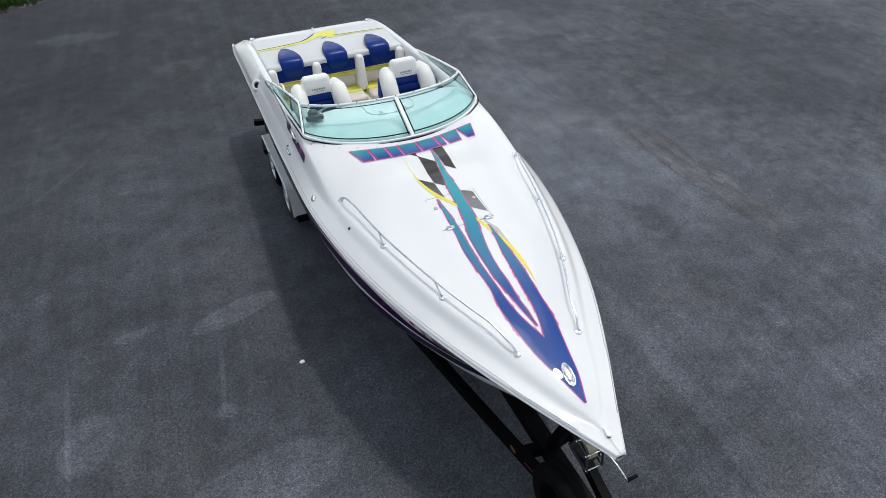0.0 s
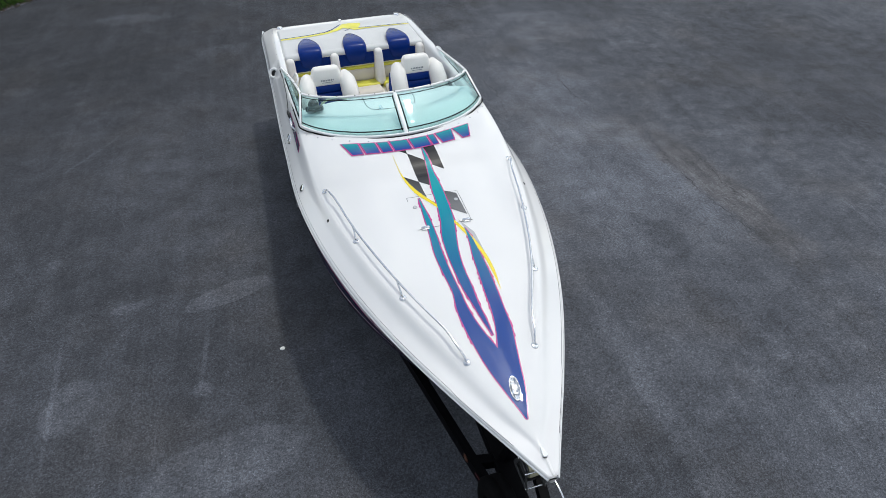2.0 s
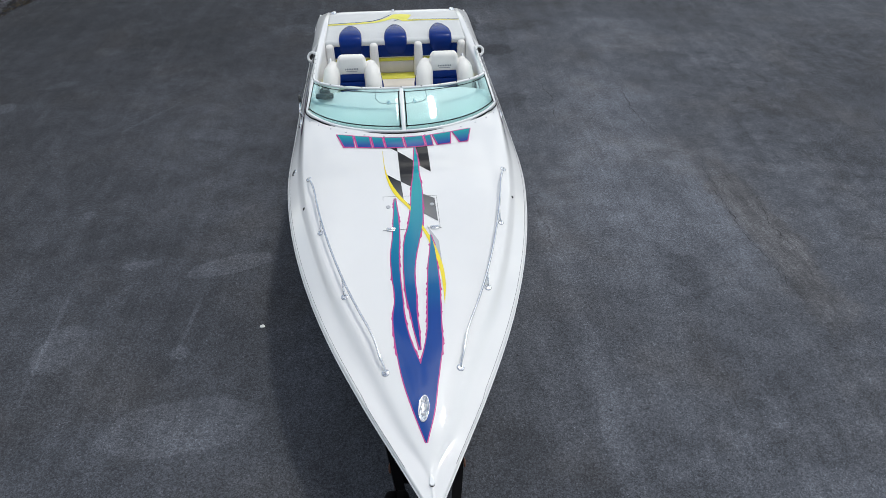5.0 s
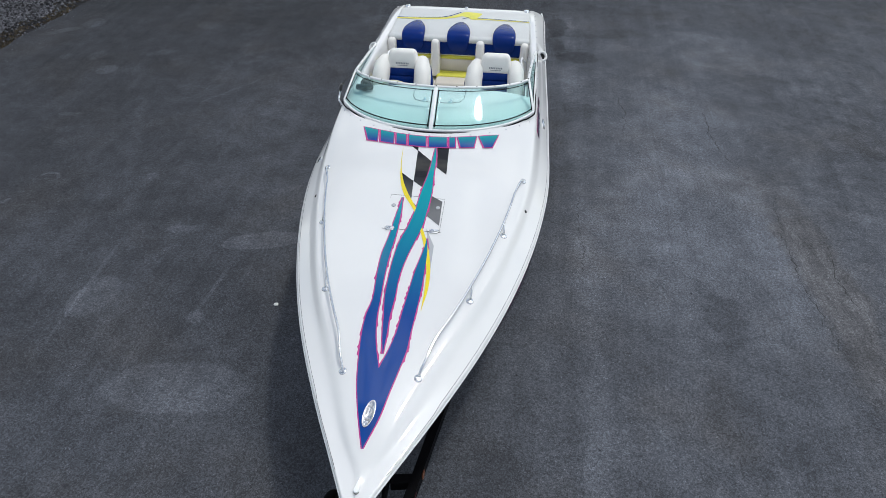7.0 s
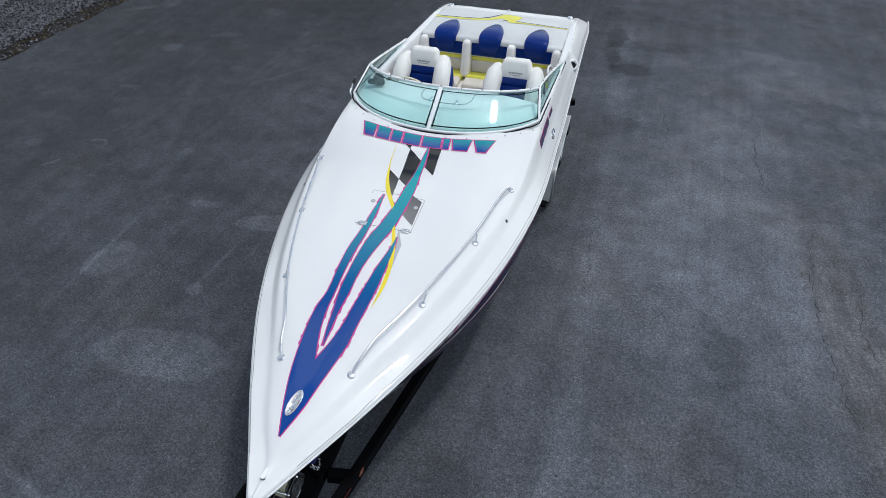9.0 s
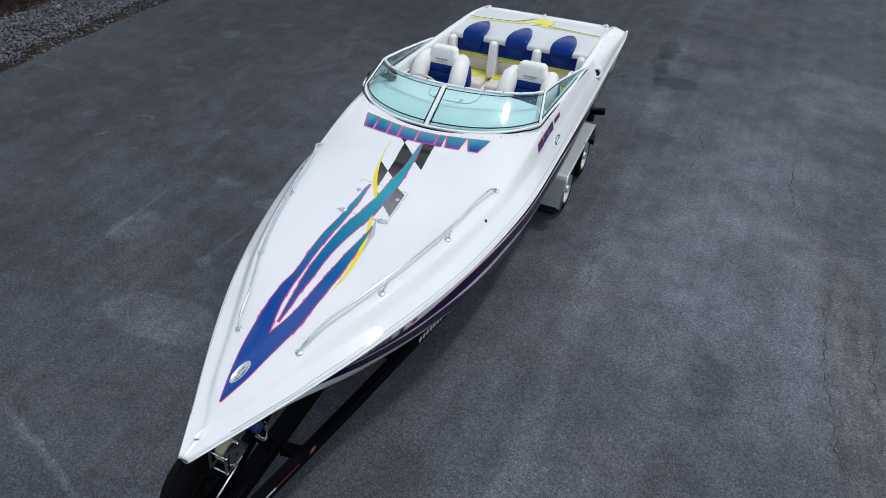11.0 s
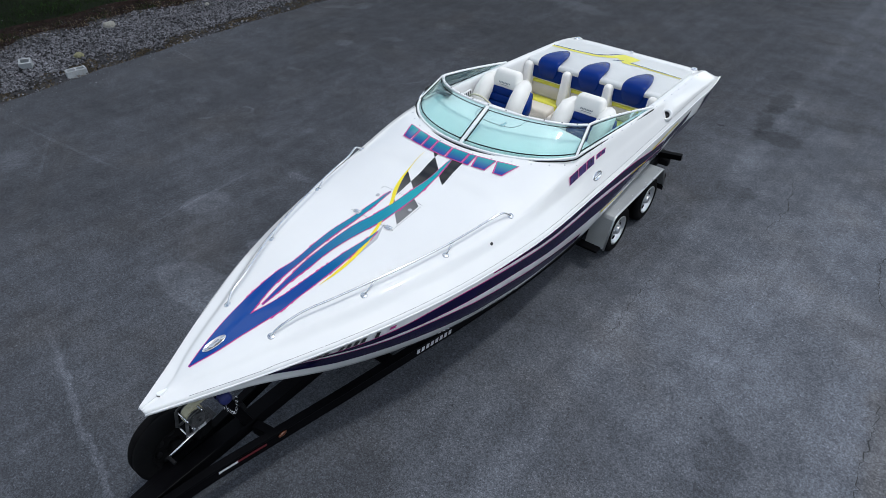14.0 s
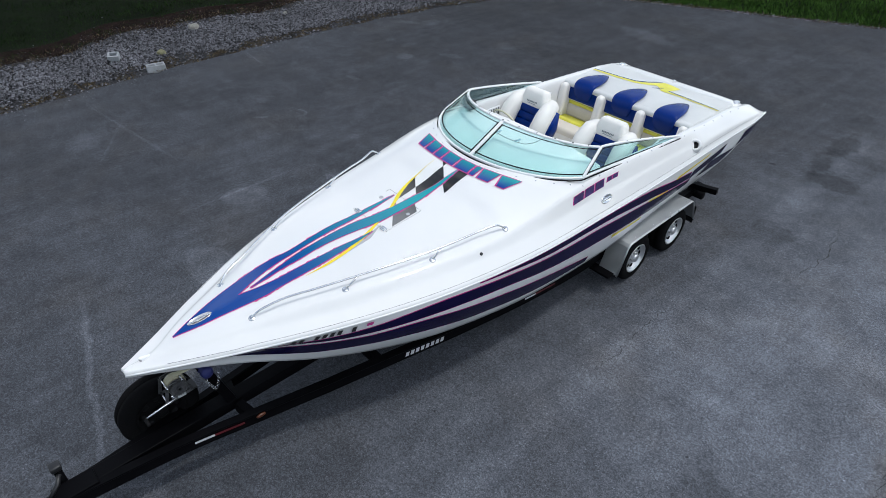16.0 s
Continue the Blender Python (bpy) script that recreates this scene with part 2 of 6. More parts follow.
B_IN = (0.004, 0.03, 0.08, 0.11, 0.115, 0.115, 0.115, 0.115, 0.12, 0.12, 0.11, 0.12, 0.12, 0.10)
B_Z = (1.53, 1.54, 1.560, 1.601, 1.660, 1.690, 1.715, 1.735, 1.74, 1.73, 1.69, 1.64, 1.62, 1.58)
ZY = (0.06, 0.36, 0.6, 0.8, 1.14, 1.9, 2.73, 3.3, 3.5, 3.62, 3.85, 4.06, 4.6, 5.2)
Z_C = (1.538, 1.556, 1.611, 1.650, 1.698, 1.788, 1.868, 1.928, 1.964, 2.002, 2.046, 2.07, 2.10, 2.08)


def half_beam(y):
    return float(curve_through(KY, K_W, y))


def rail_z(y):
    return float(curve_through(KY, K_ZR, y))


def edge_in(y):
    """Raised deck's edge: its x and z, and the outer end of the cove below it."""
    cx, cz = float(curve_through(CY, C_X, y)), float(curve_through(CY, C_Z, y))
    return cx, cz, min(cx + float(curve_through(CY, B_IN, y)), half_beam(y) - 0.012), float(curve_through(CY, B_Z, y))


def crown(x, y):
    """Height of the raised deck."""
    cx, cz, _, _ = edge_in(y)
    top = float(curve_through(ZY, Z_C, y))
    e = 2.2 + 1.6 * min(max((y - 2.0) / 2.0, 0), 1)
    return cz + (top - cz) * (1 - min(abs(x) / max(cx, 0.01), 1) ** e)


@functools.lru_cache(None)
def profile(y):
    """Half a cross-section of the deck from the rub rail to the middle: x falling to 0, and z."""
    w, zr = half_beam(y), rail_z(y)
    cx, cz, bx, bz = edge_in(y)
    ax, az = w - 0.014, zr + 0.028
    pts = [(ax, az)]
    for i in range(1, 12):
        t = i / 11
        h = t * t * (3 - 2 * t)
        pts.append((bx + (cx - bx) * t, bz + (cz - bz) * (0.3 * t + 0.7 * h)))
    # behind the vents the cove is filled by a rounded nacelle
    k = min(max((y - 6.99) / 0.10, 0), 1)
    if k:
        k = k * k * (3 - 2 * k)
        for i in range(len(pts)):
            t = i / (len(pts) - 1)
            ex, ez = ax + (cx - ax) * t, az + (cz - az) * (0.30 * min(1, t / 0.10) + 0.70 * (1 - (1 - t) ** 1.35))
            pts[i] = (pts[i][0] * (1 - k) + ex * k, pts[i][1] * (1 - k) + ez * k)
    pts += [(cx * (1 - k / 12), crown(cx * (1 - k / 12), y)) for k in range(1, 13)]
    P = np.array(pts)
    # even steps along the curve, then rounded off
    d = np.concatenate([[0], np.cumsum(np.hypot(*np.diff(P, axis=0).T))])
    q = np.linspace(0, d[-1], 90)
    X, Z = np.interp(q, d, P[:, 0]), np.interp(q, d, P[:, 1])
    sigma = 0.020 * min(1, w / 0.5) / max(d[-1] / 89, 1e-4)
    n = int(3 * sigma) + 1
    ker = np.exp(-0.5 * (np.arange(-n, n + 1) / max(sigma, 1e-3)) ** 2)
    ker /= ker.sum()
    Zp = np.concatenate([2 * Z[0] - Z[1:n + 1][::-1], Z, Z[-n - 1:-1][::-1]])
    Z = np.convolve(Zp, ker, "valid")
    return X, Z


def side_points(y, n=22):
    """From the rub rail up over the gunwale band and the cove to the raised edge."""
    w, zr = half_beam(y), rail_z(y)
    X, Z = profile(round(y, 5))
    cx = edge_in(y)[0]
    xs = np.linspace(X[0], cx, n)
    return [(w, zr), (w - 0.004, zr + 0.018)] + [(float(x), float(np.interp(x, X[::-1], Z[::-1]))) for x in xs]


def deck_z(x, y):
    k = math.floor(y * 100)
    f = y * 100 - k
    (X0, Z0), (X1, Z1) = profile(max(k / 100, BOW)), profile(max((k + 1) / 100, BOW))
    return float(np.interp(abs(x), X0[::-1], Z0[::-1]) * (1 - f) + np.interp(abs(x), X1[::-1], Z1[::-1]) * f)


DASH_END = 5.06


def make_deck(boat):
    bm = bmesh.new()
    ys = [BOW + (DASH_END - BOW) * (i / 110) ** 1.05 for i in range(111)]
    rows = []
    for y in ys:
        side = side_points(y)
        cx, cz, _, _ = edge_in(y)
        xs = [cx * (1 - k / 14) for k in range(1, 15)]
        half = [(x, z) for x, z in side] + [(x, deck_z(x, y)) for x in xs]
        rows.append([Vector((x, y, z)) for x, z in half] + [Vector((-x, y, z)) for x, z in reversed(half[:-1])])
    add_grid(bm, rows)
    # blunt stem
    bmesh.ops.contextual_create(bm, geom=[v for v in bm.verts if abs(v.co.y - BOW) < 1e-5])
    return part("foredeck", bm, GEL, boat, "glossy white gelcoat foredeck with a raised crown")


def make_gunwale(boat, s):
    """Side deck beside and behind the cockpit, with a rolled inner lip and a liner going down."""
    bm = bmesh.new()
    rows = []
    for i in range(90):
        y = DASH_END + (STERN - DASH_END) * math.sin(i / 89 * math.pi / 2)
        cx, cz, _, _ = edge_in(y)
        pts = side_points(y)
        pts += [(cx - 0.012, cz + 0.001), (cx - 0.04, cz), (cx - 0.06, cz - 0.004), (cx - 0.075, cz - 0.02), (cx - 0.085, cz - 0.06), (cx - 0.10, cz - 0.3), (cx - 0.12, cz - 0.85)]
        k = min(max((y - 8.72) / (STERN - 8.72), 0), 1)
        drop, zr = max(0, 1 - 0.9 * k ** 1.7), rail_z(y) - 0.02
        rows.append([Vector((s * x, y, zr + (z - zr) * drop if z > zr else z)) for x, z in pts])
    add_grid(bm, rows)
    return part("gunwale", bm, GEL, boat, "white side deck ending in a rounded stern nacelle")


HY = (0.06, 0.4, 0.9, 1.6, 2.5, 3.6, 5.0, 7.0, 9.0)
H_X = (0.012, 0.08, 0.235, 0.493, 0.804, 1.037, 1.15, 1.10, 1.08)
H_Z = (1.46, 1.345, 1.205, 0.971, 0.82, 0.75, 0.745, 0.775, 0.785)
H_K = (1.45, 1.30, 1.08, 0.80, 0.64, 0.57, 0.55, 0.55, 0.55)
H_FULL = (0.0, -0.02, -0.055, 0.016, 0.081, 0.05, 0.042, 0.05, 0.05)     # flare at the bow, bulge amidships


def raked(y, v):
    """The transom rakes forward below the rub rail."""
    t = min(max((y - 6.0) / 3.0, 0), 1)
    return y - 1.15 * v * t * t


def hull_side(y, v):
    """A point of the topsides: v from 0 at the rub rail to 1 at the chine."""
    w, zr = half_beam(y), rail_z(y) - 0.02
    x1, z1 = float(curve_through(HY, H_X, y)), float(curve_through(HY, H_Z, y))
    x0 = w - 0.003
    full = float(curve_through(HY, H_FULL, y)) * math.sin(math.pi * v)
    return Vector((x0 + (x1 - x0) * v + full, raked(y, v), zr + (z1 - zr) * v))


def make_hull(boat):
    bm = bmesh.new()
    rows = []
    for i in range(81):
        y = BOW + (STERN - BOW) * i / 80
        half = [hull_side(y, k / 12) for k in range(13)]
        x1, z1 = half[-1].x, half[-1].z
        zk = float(curve_through(HY, H_K, y))
        half.append(Vector((max(x1 - 0.05, 0.004), raked(y, 1.0), z1 - 0.01)))
        for t in (0.3, 0.6, 0.85):
            half.append(Vector((max((x1 - 0.05) * (1 - t), 0.003), raked(y, 1.0), z1 - 0.01 + (zk - z1 + 0.01) * t)))
        mid = Vector((0, raked(y, 1.0), zk))
        rows.append(half + [mid] + [Vector((-p.x, p.y, p.z)) for p in reversed(half)])
    vs = add_grid(bm, rows)
    bm.faces.new(vs[-1])
    bm.faces.new(vs[0])
    return part("hull", bm, GEL, boat, "white gelcoat hull")


def make_rub_rail(boat, s):
    bm = bmesh.new()
    ys = np.linspace(BOW, STERN, 90)
    add_tube(bm, [Vector((s * (half_beam(y) - 0.004), y, rail_z(y) - 0.010)) for y in ys], 0.012, 8)
    rail = part("rub_rail", bm, WHITE_FRAME, boat, "white rub rail")
    bm = bmesh.new()
    seam = []
    for y in ys[1:]:
        q = side_points(float(y))
        seam.append(Vector((s * (q[3][0]), y, q[3][1] + 0.001)) if y > 0.9 else Vector((s * q[2][0], y, q[2][1] + 0.001)))
    add_tube(bm, seam[2:-6], 0.0016, 5)
    part("rail_seam", bm, SEAM, rail, "thin grey joint line")


boat = group_root("speedboat", "long white speedboat with blue, teal and yellow graphics on a trailer", "speedboat")
make_deck(boat)
make_hull(boat)
for s in (1, -1):
    make_gunwale(boat, s)
    make_rub_rail(boat, s)


# ---------------------------------------------------------------- windscreen
def screen_base(u):
    """Foot of the windscreen: u from 0 at the middle to 1 at the corner post, to 2 at its aft end."""
    if u <= 1:
        x = 1.10 * math.sin(u * math.pi / 2 * 0.86) / math.sin(math.pi / 2 * 0.86)
        y = 4.07 + 0.62 * (1 - math.sqrt(max(0, 1 - (x / 1.20) ** 2))) / (1 - math.sqrt(1 - (1.10 / 1.20) ** 2))
        return Vector((x, y, 2.085 - 0.045 * (x / 1.1) ** 2))
    t = u - 1
    return Vector((1.10 + 0.035 * t, 4.69 + 1.95 * t, 2.04 - 0.17 * t))


def screen_top(u):
    if u <= 1:
        x = 1.025 * math.sin(u * math.pi / 2 * 0.86) / math.sin(math.pi / 2 * 0.86)
        y = 4.585 + 0.48 * (1 - math.sqrt(max(0, 1 - (x / 1.12) ** 2))) / (1 - math.sqrt(1 - (1.025 / 1.12) ** 2))
        return Vector((x, y, 2.335 - 0.09 * (x / 1.025) ** 2))
    t = u - 1
    return Vector((1.025 + 0.11 * t ** 1.3, 5.065 + 1.58 * t, 2.245 - 0.365 * t ** 1.15))


def mirror(p, s):
    return Vector((s * p.x, p.y, p.z))


def make_screen(boat):
    bm = bmesh.new()
    us = [k / 40 for k in range(-80, 81)]
    add_tube(bm, [mirror(screen_top(abs(u)), 1 if u > 0 else -1) for u in us], 0.016, 8, squash=0.9)
    frame_ob = part("windscreen", bm, WHITE_FRAME, boat, "wraparound windscreen with white frame and green-tinted glass")
    bm = bmesh.new()
    add_tube(bm, [mirror(screen_base(abs(u)), 1 if u > 0 else -1) + Vector((0, 0, 0.0)) for u in us], 0.015, 8, squash=0.8)
    part("foot_rail", bm, WHITE_FRAME, frame_ob, "white foot rail")
    bm = bmesh.new()
    add_tube(bm, [mirror(screen_base(abs(u)).lerp(screen_top(abs(u)), 0.11), 1 if u > 0 else -1) for u in us[8:-8]], 0.0065, 6)
    part("lower_gasket", bm, BLACK_RUB, frame_ob, "black rubber gasket")
    bm = bmesh.new()
    add_tube(bm, [mirror(screen_base(abs(u)), 1 if u > 0 else -1) + Vector((0, -0.026 if abs(u) < 1 else 0, -0.014)) + (Vector((0.02 * (1 if u > 0 else -1), 0, 0)) if abs(u) > 0.8 else Vector()) for u in us], 0.0075, 6)
    part("base_gasket", bm, BLACK_RUB, frame_ob, "black rubber gasket")
    bm = bmesh.new()
    add_tube(bm, [mirror(screen_base(abs(u)).lerp(screen_top(abs(u)), 0.91), 1 if u > 0 else -1) for u in us[8:-8]], 0.0045, 6)
    part("upper_gasket", bm, BLACK_RUB, frame_ob, "black rubber gasket")
    for k in range(-11, 12):
        u = k * 0.163
        p = mirror(screen_top(abs(u)), 1 if u > 0 else -1)
        bm = bmesh.new()
        add_box(bm, p.x, p.y - 0.004, p.z + 0.013, 0.012, 0.016, 0.010, 0.003)
        part("frame_snap", bm, DARK, frame_ob, "small dark snap on the frame")
    spans = ((0.012, 0.985, 1), (0.012, 0.985, -1), (1.02, 1.93, 1), (1.02, 1.93, -1))
    for a, b, s in spans:
        bm = bmesh.new()
        rows = []
        for i in range(25):
            u = a + (b - a) * i / 24
            rows.append([mirror(screen_base(u).lerp(screen_top(u), t), s) for t in (0.02, 0.25, 0.5, 0.75, 0.98)])
        add_grid(bm, rows)
        ob = part("pane", bm, GLASS, frame_ob)
        so = ob.modifiers.new("solid", "SOLIDIFY")
        so.thickness = 0.005
        ob.visible_shadow = False
    bm = bmesh.new()
    p, q = screen_base(0), screen_top(0)
    add_box(bm, 0, 0, 0, 0.042, 0.018, (q - p).length, 0.005, m=(q - p).to_track_quat("Z", "Y").to_matrix().to_4x4())
    bmesh.ops.translate(bm, vec=(p + q) / 2, verts=bm.verts)
    part("centre_bar", bm, WHITE_FRAME, frame_ob, "white centre bar")
    for s in (1, -1):
        bm = bmesh.new()
        add_tube(bm, [mirror(screen_base(0.024).lerp(screen_top(0.024), t), s) for t in (0.08, 0.92)], 0.007, 6)
        part("bar_gasket", bm, BLACK_RUB, frame_ob, "black rubber gasket")
    for s in (1, -1):
        bm = bmesh.new()
        p, q = mirror(screen_base(1), s), mirror(screen_top(1), s)
        add_box(bm, 0, 0, 0, 0.026, 0.036, (q - p).length, 0.006, m=(q - p).to_track_quat("Z", "Y").to_matrix().to_4x4())
        bmesh.ops.translate(bm, vec=(p + q) / 2, verts=bm.verts)
        part("corner_post", bm, WHITE_FRAME, frame_ob, "white corner post")
        bm = bmesh.new()
        add_tube(bm, [mirror(screen_base(0.975).lerp(screen_top(0.975), t), s) for t in (0.05, 0.95)], 0.008, 6)
        add_tube(bm, [mirror(screen_base(1.025).lerp(screen_top(1.025), t), s) for t in (0.05, 0.95)], 0.008, 6)
        part("post_gasket", bm, BLACK_RUB, frame_ob, "black rubber gasket")


make_screen(boat)


# ---------------------------------------------------------------- cockpit
AFT = 8.60


def pad_z(y):
    return 1.835 - 0.035 * (y - 7.1)


def make_cockpit(boat):
    bm = bmesh.new()
    add_box(bm, 0, 6.2, 1.05, 2.02, 2.3, 0.04)
    part("cockpit_floor", bm, GEL_IN, boat, "white cockpit floor", smooth=False)
    bm = bmesh.new()
    rows = []
    for i in range(25):
        x = -1.04 + 2.08 * i / 24
        z = deck_z(x, DASH_END)
        rows.append([Vector((x, DASH_END - 0.006, z)), Vector((x, DASH_END + 0.02, z - 0.008)), Vector((x, DASH_END + 0.035, z - 0.04)), Vector((x, DASH_END + 0.0, z - 0.3)), Vector((x, DASH_END - 0.1, 1.06))])
    add_grid(bm, rows)
    dash = part("dashboard", bm, GEL_IN, boat, "white moulded dashboard")
    # console for the helm
    bm = bmesh.new()
    add_box(bm, -0.61, DASH_END + 0.06, 1.86, 0.62, 0.16, 0.24, 0.04, turn("X", -25), seg=3)
    part("helm_console", bm, DARK, dash, "dark helm console")
    for k in range(4):
        bm = bmesh.new()
        add_lathe(bm, [(0.036, 0), (0.036, 0.012), (0.030, 0.014), (0.003, 0.01)], 16, Matrix.Translation((-0.84 + 0.155 * k, DASH_END + 0.12, 1.95)) @ turn("X", -65))
        part("gauge", bm, CHROME, dash, "round chrome-rimmed gauge")
    # aft deck: rim round the sun pad
    bm = bmesh.new()
    rows = []
    for i in range(40):
        y = 7.1 + (AFT - 7.1) * i / 39
        cx, cz, _, _ = edge_in(y)
        k = max(0, (y - 8.45) / (AFT - 8.45))
        z = 1.772 - 0.02 * (y - 7.1) + 0.02 * (1 - k * k) - 0.03
        rows.append([Vector((x * (cx - 0.015), y, z + (cz - 0.006 - z) * abs(x) ** 10)) for x in np.linspace(-1, 1, 31)])
    rows.append([p + Vector((0, 0.03, -0.04)) for p in rows[-1]])
    rows.append([p + Vector((0, 0.03, -0.5)) for p in rows[-1]])
    add_grid(bm, rows)
    part("aft_deck", bm, GEL, boat, "white aft deck round the sun pad")
    # vent grille and grab handles on the liner
    for s in (1, -1):
        bm = bmesh.new()
        x = s * 1.0
        add_tube(bm, [(x, 6.40, 1.70), (x - s * 0.05, 6.42, 1.77), (x - s * 0.06, 6.55, 1.79), (x - s * 0.05, 6.67, 1.77), (x, 6.69, 1.70)], 0.014, 8)
        part("grab_handle", bm, WHITE_FRAME, boat, "white grab handle")
        bm = bmesh.new()
        add_box(bm, s * 1.015, 5.52, 1.80, 0.02, 0.26, 0.13, 0.008)
        grille = part("vent_grille", bm, WHITE_FRAME, boat, "white louvred vent grille")
        for k in range(5):
            bm = bmesh.new()
            add_box(bm, s * 1.002, 5.43 + 0.045 * k, 1.80, 0.012, 0.018, 0.10, 0.003)
            part("louvre", bm, SEAM, grille, "dark slot")
    # compass
    bm = bmesh.new()
    add_lathe(bm, [(0.055, 0), (0.06, 0.03), (0.065, 0.06), (0.06, 0.10), (0.04, 0.125), (0.004, 0.135)], 20, Matrix.Translation((-0.90, 4.98, deck_z(0.9, 4.98) - 0.005)))
    comp = part("compass", bm, DARK, boat, "black dome compass on the dash")
    bm = bmesh.new()
    add_box(bm, -0.90, 4.90, deck_z(0.9, 4.9) + 0.06, 0.21, 0.07, 0.055, 0.018)
    part("compass_hood", bm, DARK, comp)
    # hatch lines and latches on the dash behind the glass
    for s in (1, -1):
        bm = bmesh.new()
        pts = [(s * 0.30, 5.03), (s * 0.30, 4.80), (s * 0.26, 4.70), (s * 0.17, 4.66), (0.0, 4.65)]
        add_tube(bm, [(x, y, deck_z(x, y) + 0.001) for x, y in pts], 0.004, 5)
        part("hatch_seam", bm, SEAM, boat, "dark hatch seam")
        bm = bmesh.new()
        add_lathe(bm, [(0.028, 0), (0.028, 0.01), (0.018, 0.018), (0.003, 0.02)], 14, Matrix.Translation((s * 0.15, 4.67, deck_z(0.15, 4.67))))
        add_box(bm, s * 0.15, 4.71, deck_z(0.15, 4.71) + 0.008, 0.03, 0.06, 0.014, 0.004)
        part("hatch_latch", bm, CHROME, boat, "small chrome hatch latch")


make_cockpit(boat)


def make_steering_wheel(boat):
    m = Matrix.Translation((-0.61, 5.32, 1.88)) @ turn("X", -62)
    bm = bmesh.new()
    add_lathe_ring(bm, 0.185, 0.013, m)
    wheel = part("steering_wheel", bm, material("cream_wheel_rim", (0.62, 0.60, 0.44), 0.4), boat, "cream-rimmed steering wheel with bright spokes")
    for k in range(3):
        a = radians(90 + 120 * k)
        bm = bmesh.new()
        add_tube(bm, [m @ Vector((0, 0, -0.03)), m @ Vector((0.175 * math.cos(a), 0.175 * math.sin(a), 0))], 0.012, 6)
        part("spoke", bm, WHITE_FRAME, wheel)
    bm = bmesh.new()
    add_lathe(bm, [(0.05, -0.05), (0.05, -0.015), (0.03, -0.005), (0.003, -0.003)], 18, m)
    part("hub", bm, WHITE_FRAME, wheel)


def add_lathe_ring(bm, r, t, m, seg=36, sub=8):
    rings = []
    for k in range(seg):
        a = 2 * math.pi * k / seg
        rings.append([m @ Vector(((r + t * math.cos(b)) * math.cos(a), (r + t * math.cos(b)) * math.sin(a), t * math.sin(b))) for b in (2 * math.pi * j / sub for j in range(sub))])
    add_grid(bm, rings, close=True, loop=True)


make_steering_wheel(boat)


def cushion(name, cx, cy, cz, sx, sy, sz, mat, parent, bevel=0.04, m=None, label="", taper=1.0):
    """A padded block; taper narrows its top."""
    bm = bmesh.new()
    add_box(bm, 0, 0, 0, sx, sy, sz, min(bevel, 0.49 * min(sx, sy, sz)), None, seg=4)
    for v in bm.verts:
        v.co.x *= 1 + (taper - 1) * (v.co.z / sz + 0.5)
    bmesh.ops.transform(bm, matrix=Matrix.Translation((cx, cy, cz)) @ (m or Matrix()), verts=bm.verts)
    return part(name, bm, mat, parent, label)


def make_helm_seat(boat, x):
    """Bucket seat that faces the bow: cushion, ribbed blue back, head pad and two wrapping bolsters."""
    lean = turn("X", -14)
    seat = cushion("helm_seat", x, 5.66, 1.42, 0.44, 0.50, 0.16, VINYL, boat, 0.05, label="white and blue vinyl helm seat with wrapping bolsters")
    cushion("pedestal", x, 5.72, 1.21, 0.34, 0.34, 0.30, GEL_IN, seat, 0.03)
    for k in range(4):
        cushion("back_rib", x, 5.80 + 0.026 * k, 1.575 + 0.098 * k, 0.43, 0.15, 0.105, NAVY, seat, 0.03, lean, "blue vinyl back rib")
    cushion("head_pad", x, 5.925, 2.015, 0.45, 0.17, 0.26, VINYL, seat, 0.06, lean, "white head pad with dark embroidery", 0.76)
    cushion("back_shell", x, 5.975, 1.71, 0.46, 0.10, 0.60, VINYL, seat, 0.04, lean)
    for k in range(8):
        bm = bmesh.new()
        add_box(bm, x - 0.077 + 0.022 * k, 5.833, 1.995, 0.013, 0.012, 0.020, 0, lean @ turn("Y", 10))
        part("embroidery", bm, THREAD, seat, "dark embroidered mark", smooth=False)
    bm = bmesh.new()
    add_box(bm, x, 5.828, 1.968, 0.14, 0.012, 0.006, 0, lean)
    part("embroidery", bm, THREAD, seat, "thin grey embroidered line", smooth=False)
    for s in (-1, 1):
        bm = bmesh.new()
        px = x + s * 0.262
        path = [(px - s * 0.05, 6.02, 1.90), (px - s * 0.015, 5.96, 1.94), (px, 5.86, 1.935), (px + s * 0.012, 5.75, 1.85), (px + s * 0.015, 5.67, 1.75), (px + s * 0.012, 5.60, 1.60), (px, 5.55, 1.45)]
        add_tube(bm, path, [0.055, 0.092, 0.108, 0.112, 0.11, 0.10, 0.06], 18, squash=1.2)
        bol = part("bolster", bm, VINYL, seat, "white vinyl side bolster")
        bm = bmesh.new()
        pts = [(px + s * 0.070, 5.97, 1.90), (px + s * 0.088, 5.86, 1.74), (px + s * 0.082, 5.76, 1.56)]
        add_tube(bm, pts, [0.03, 0.058, 0.05], 12, squash=2.2)
        part("side_panel", bm, NAVY, bol, "blue vinyl side panel")
        bm = bmesh.new()
        add_tube(bm, [(px + s * 0.084, 5.785, 1.60), (px + s * 0.082, 5.72, 1.50), (px + s * 0.07, 5.68, 1.40)], [0.054, 0.056, 0.045], 12, squash=2.0)
        part("side_panel", bm, YELLOW, bol, "yellow vinyl side panel")


for x in (0.61, -0.61):
    make_helm_seat(boat, x)


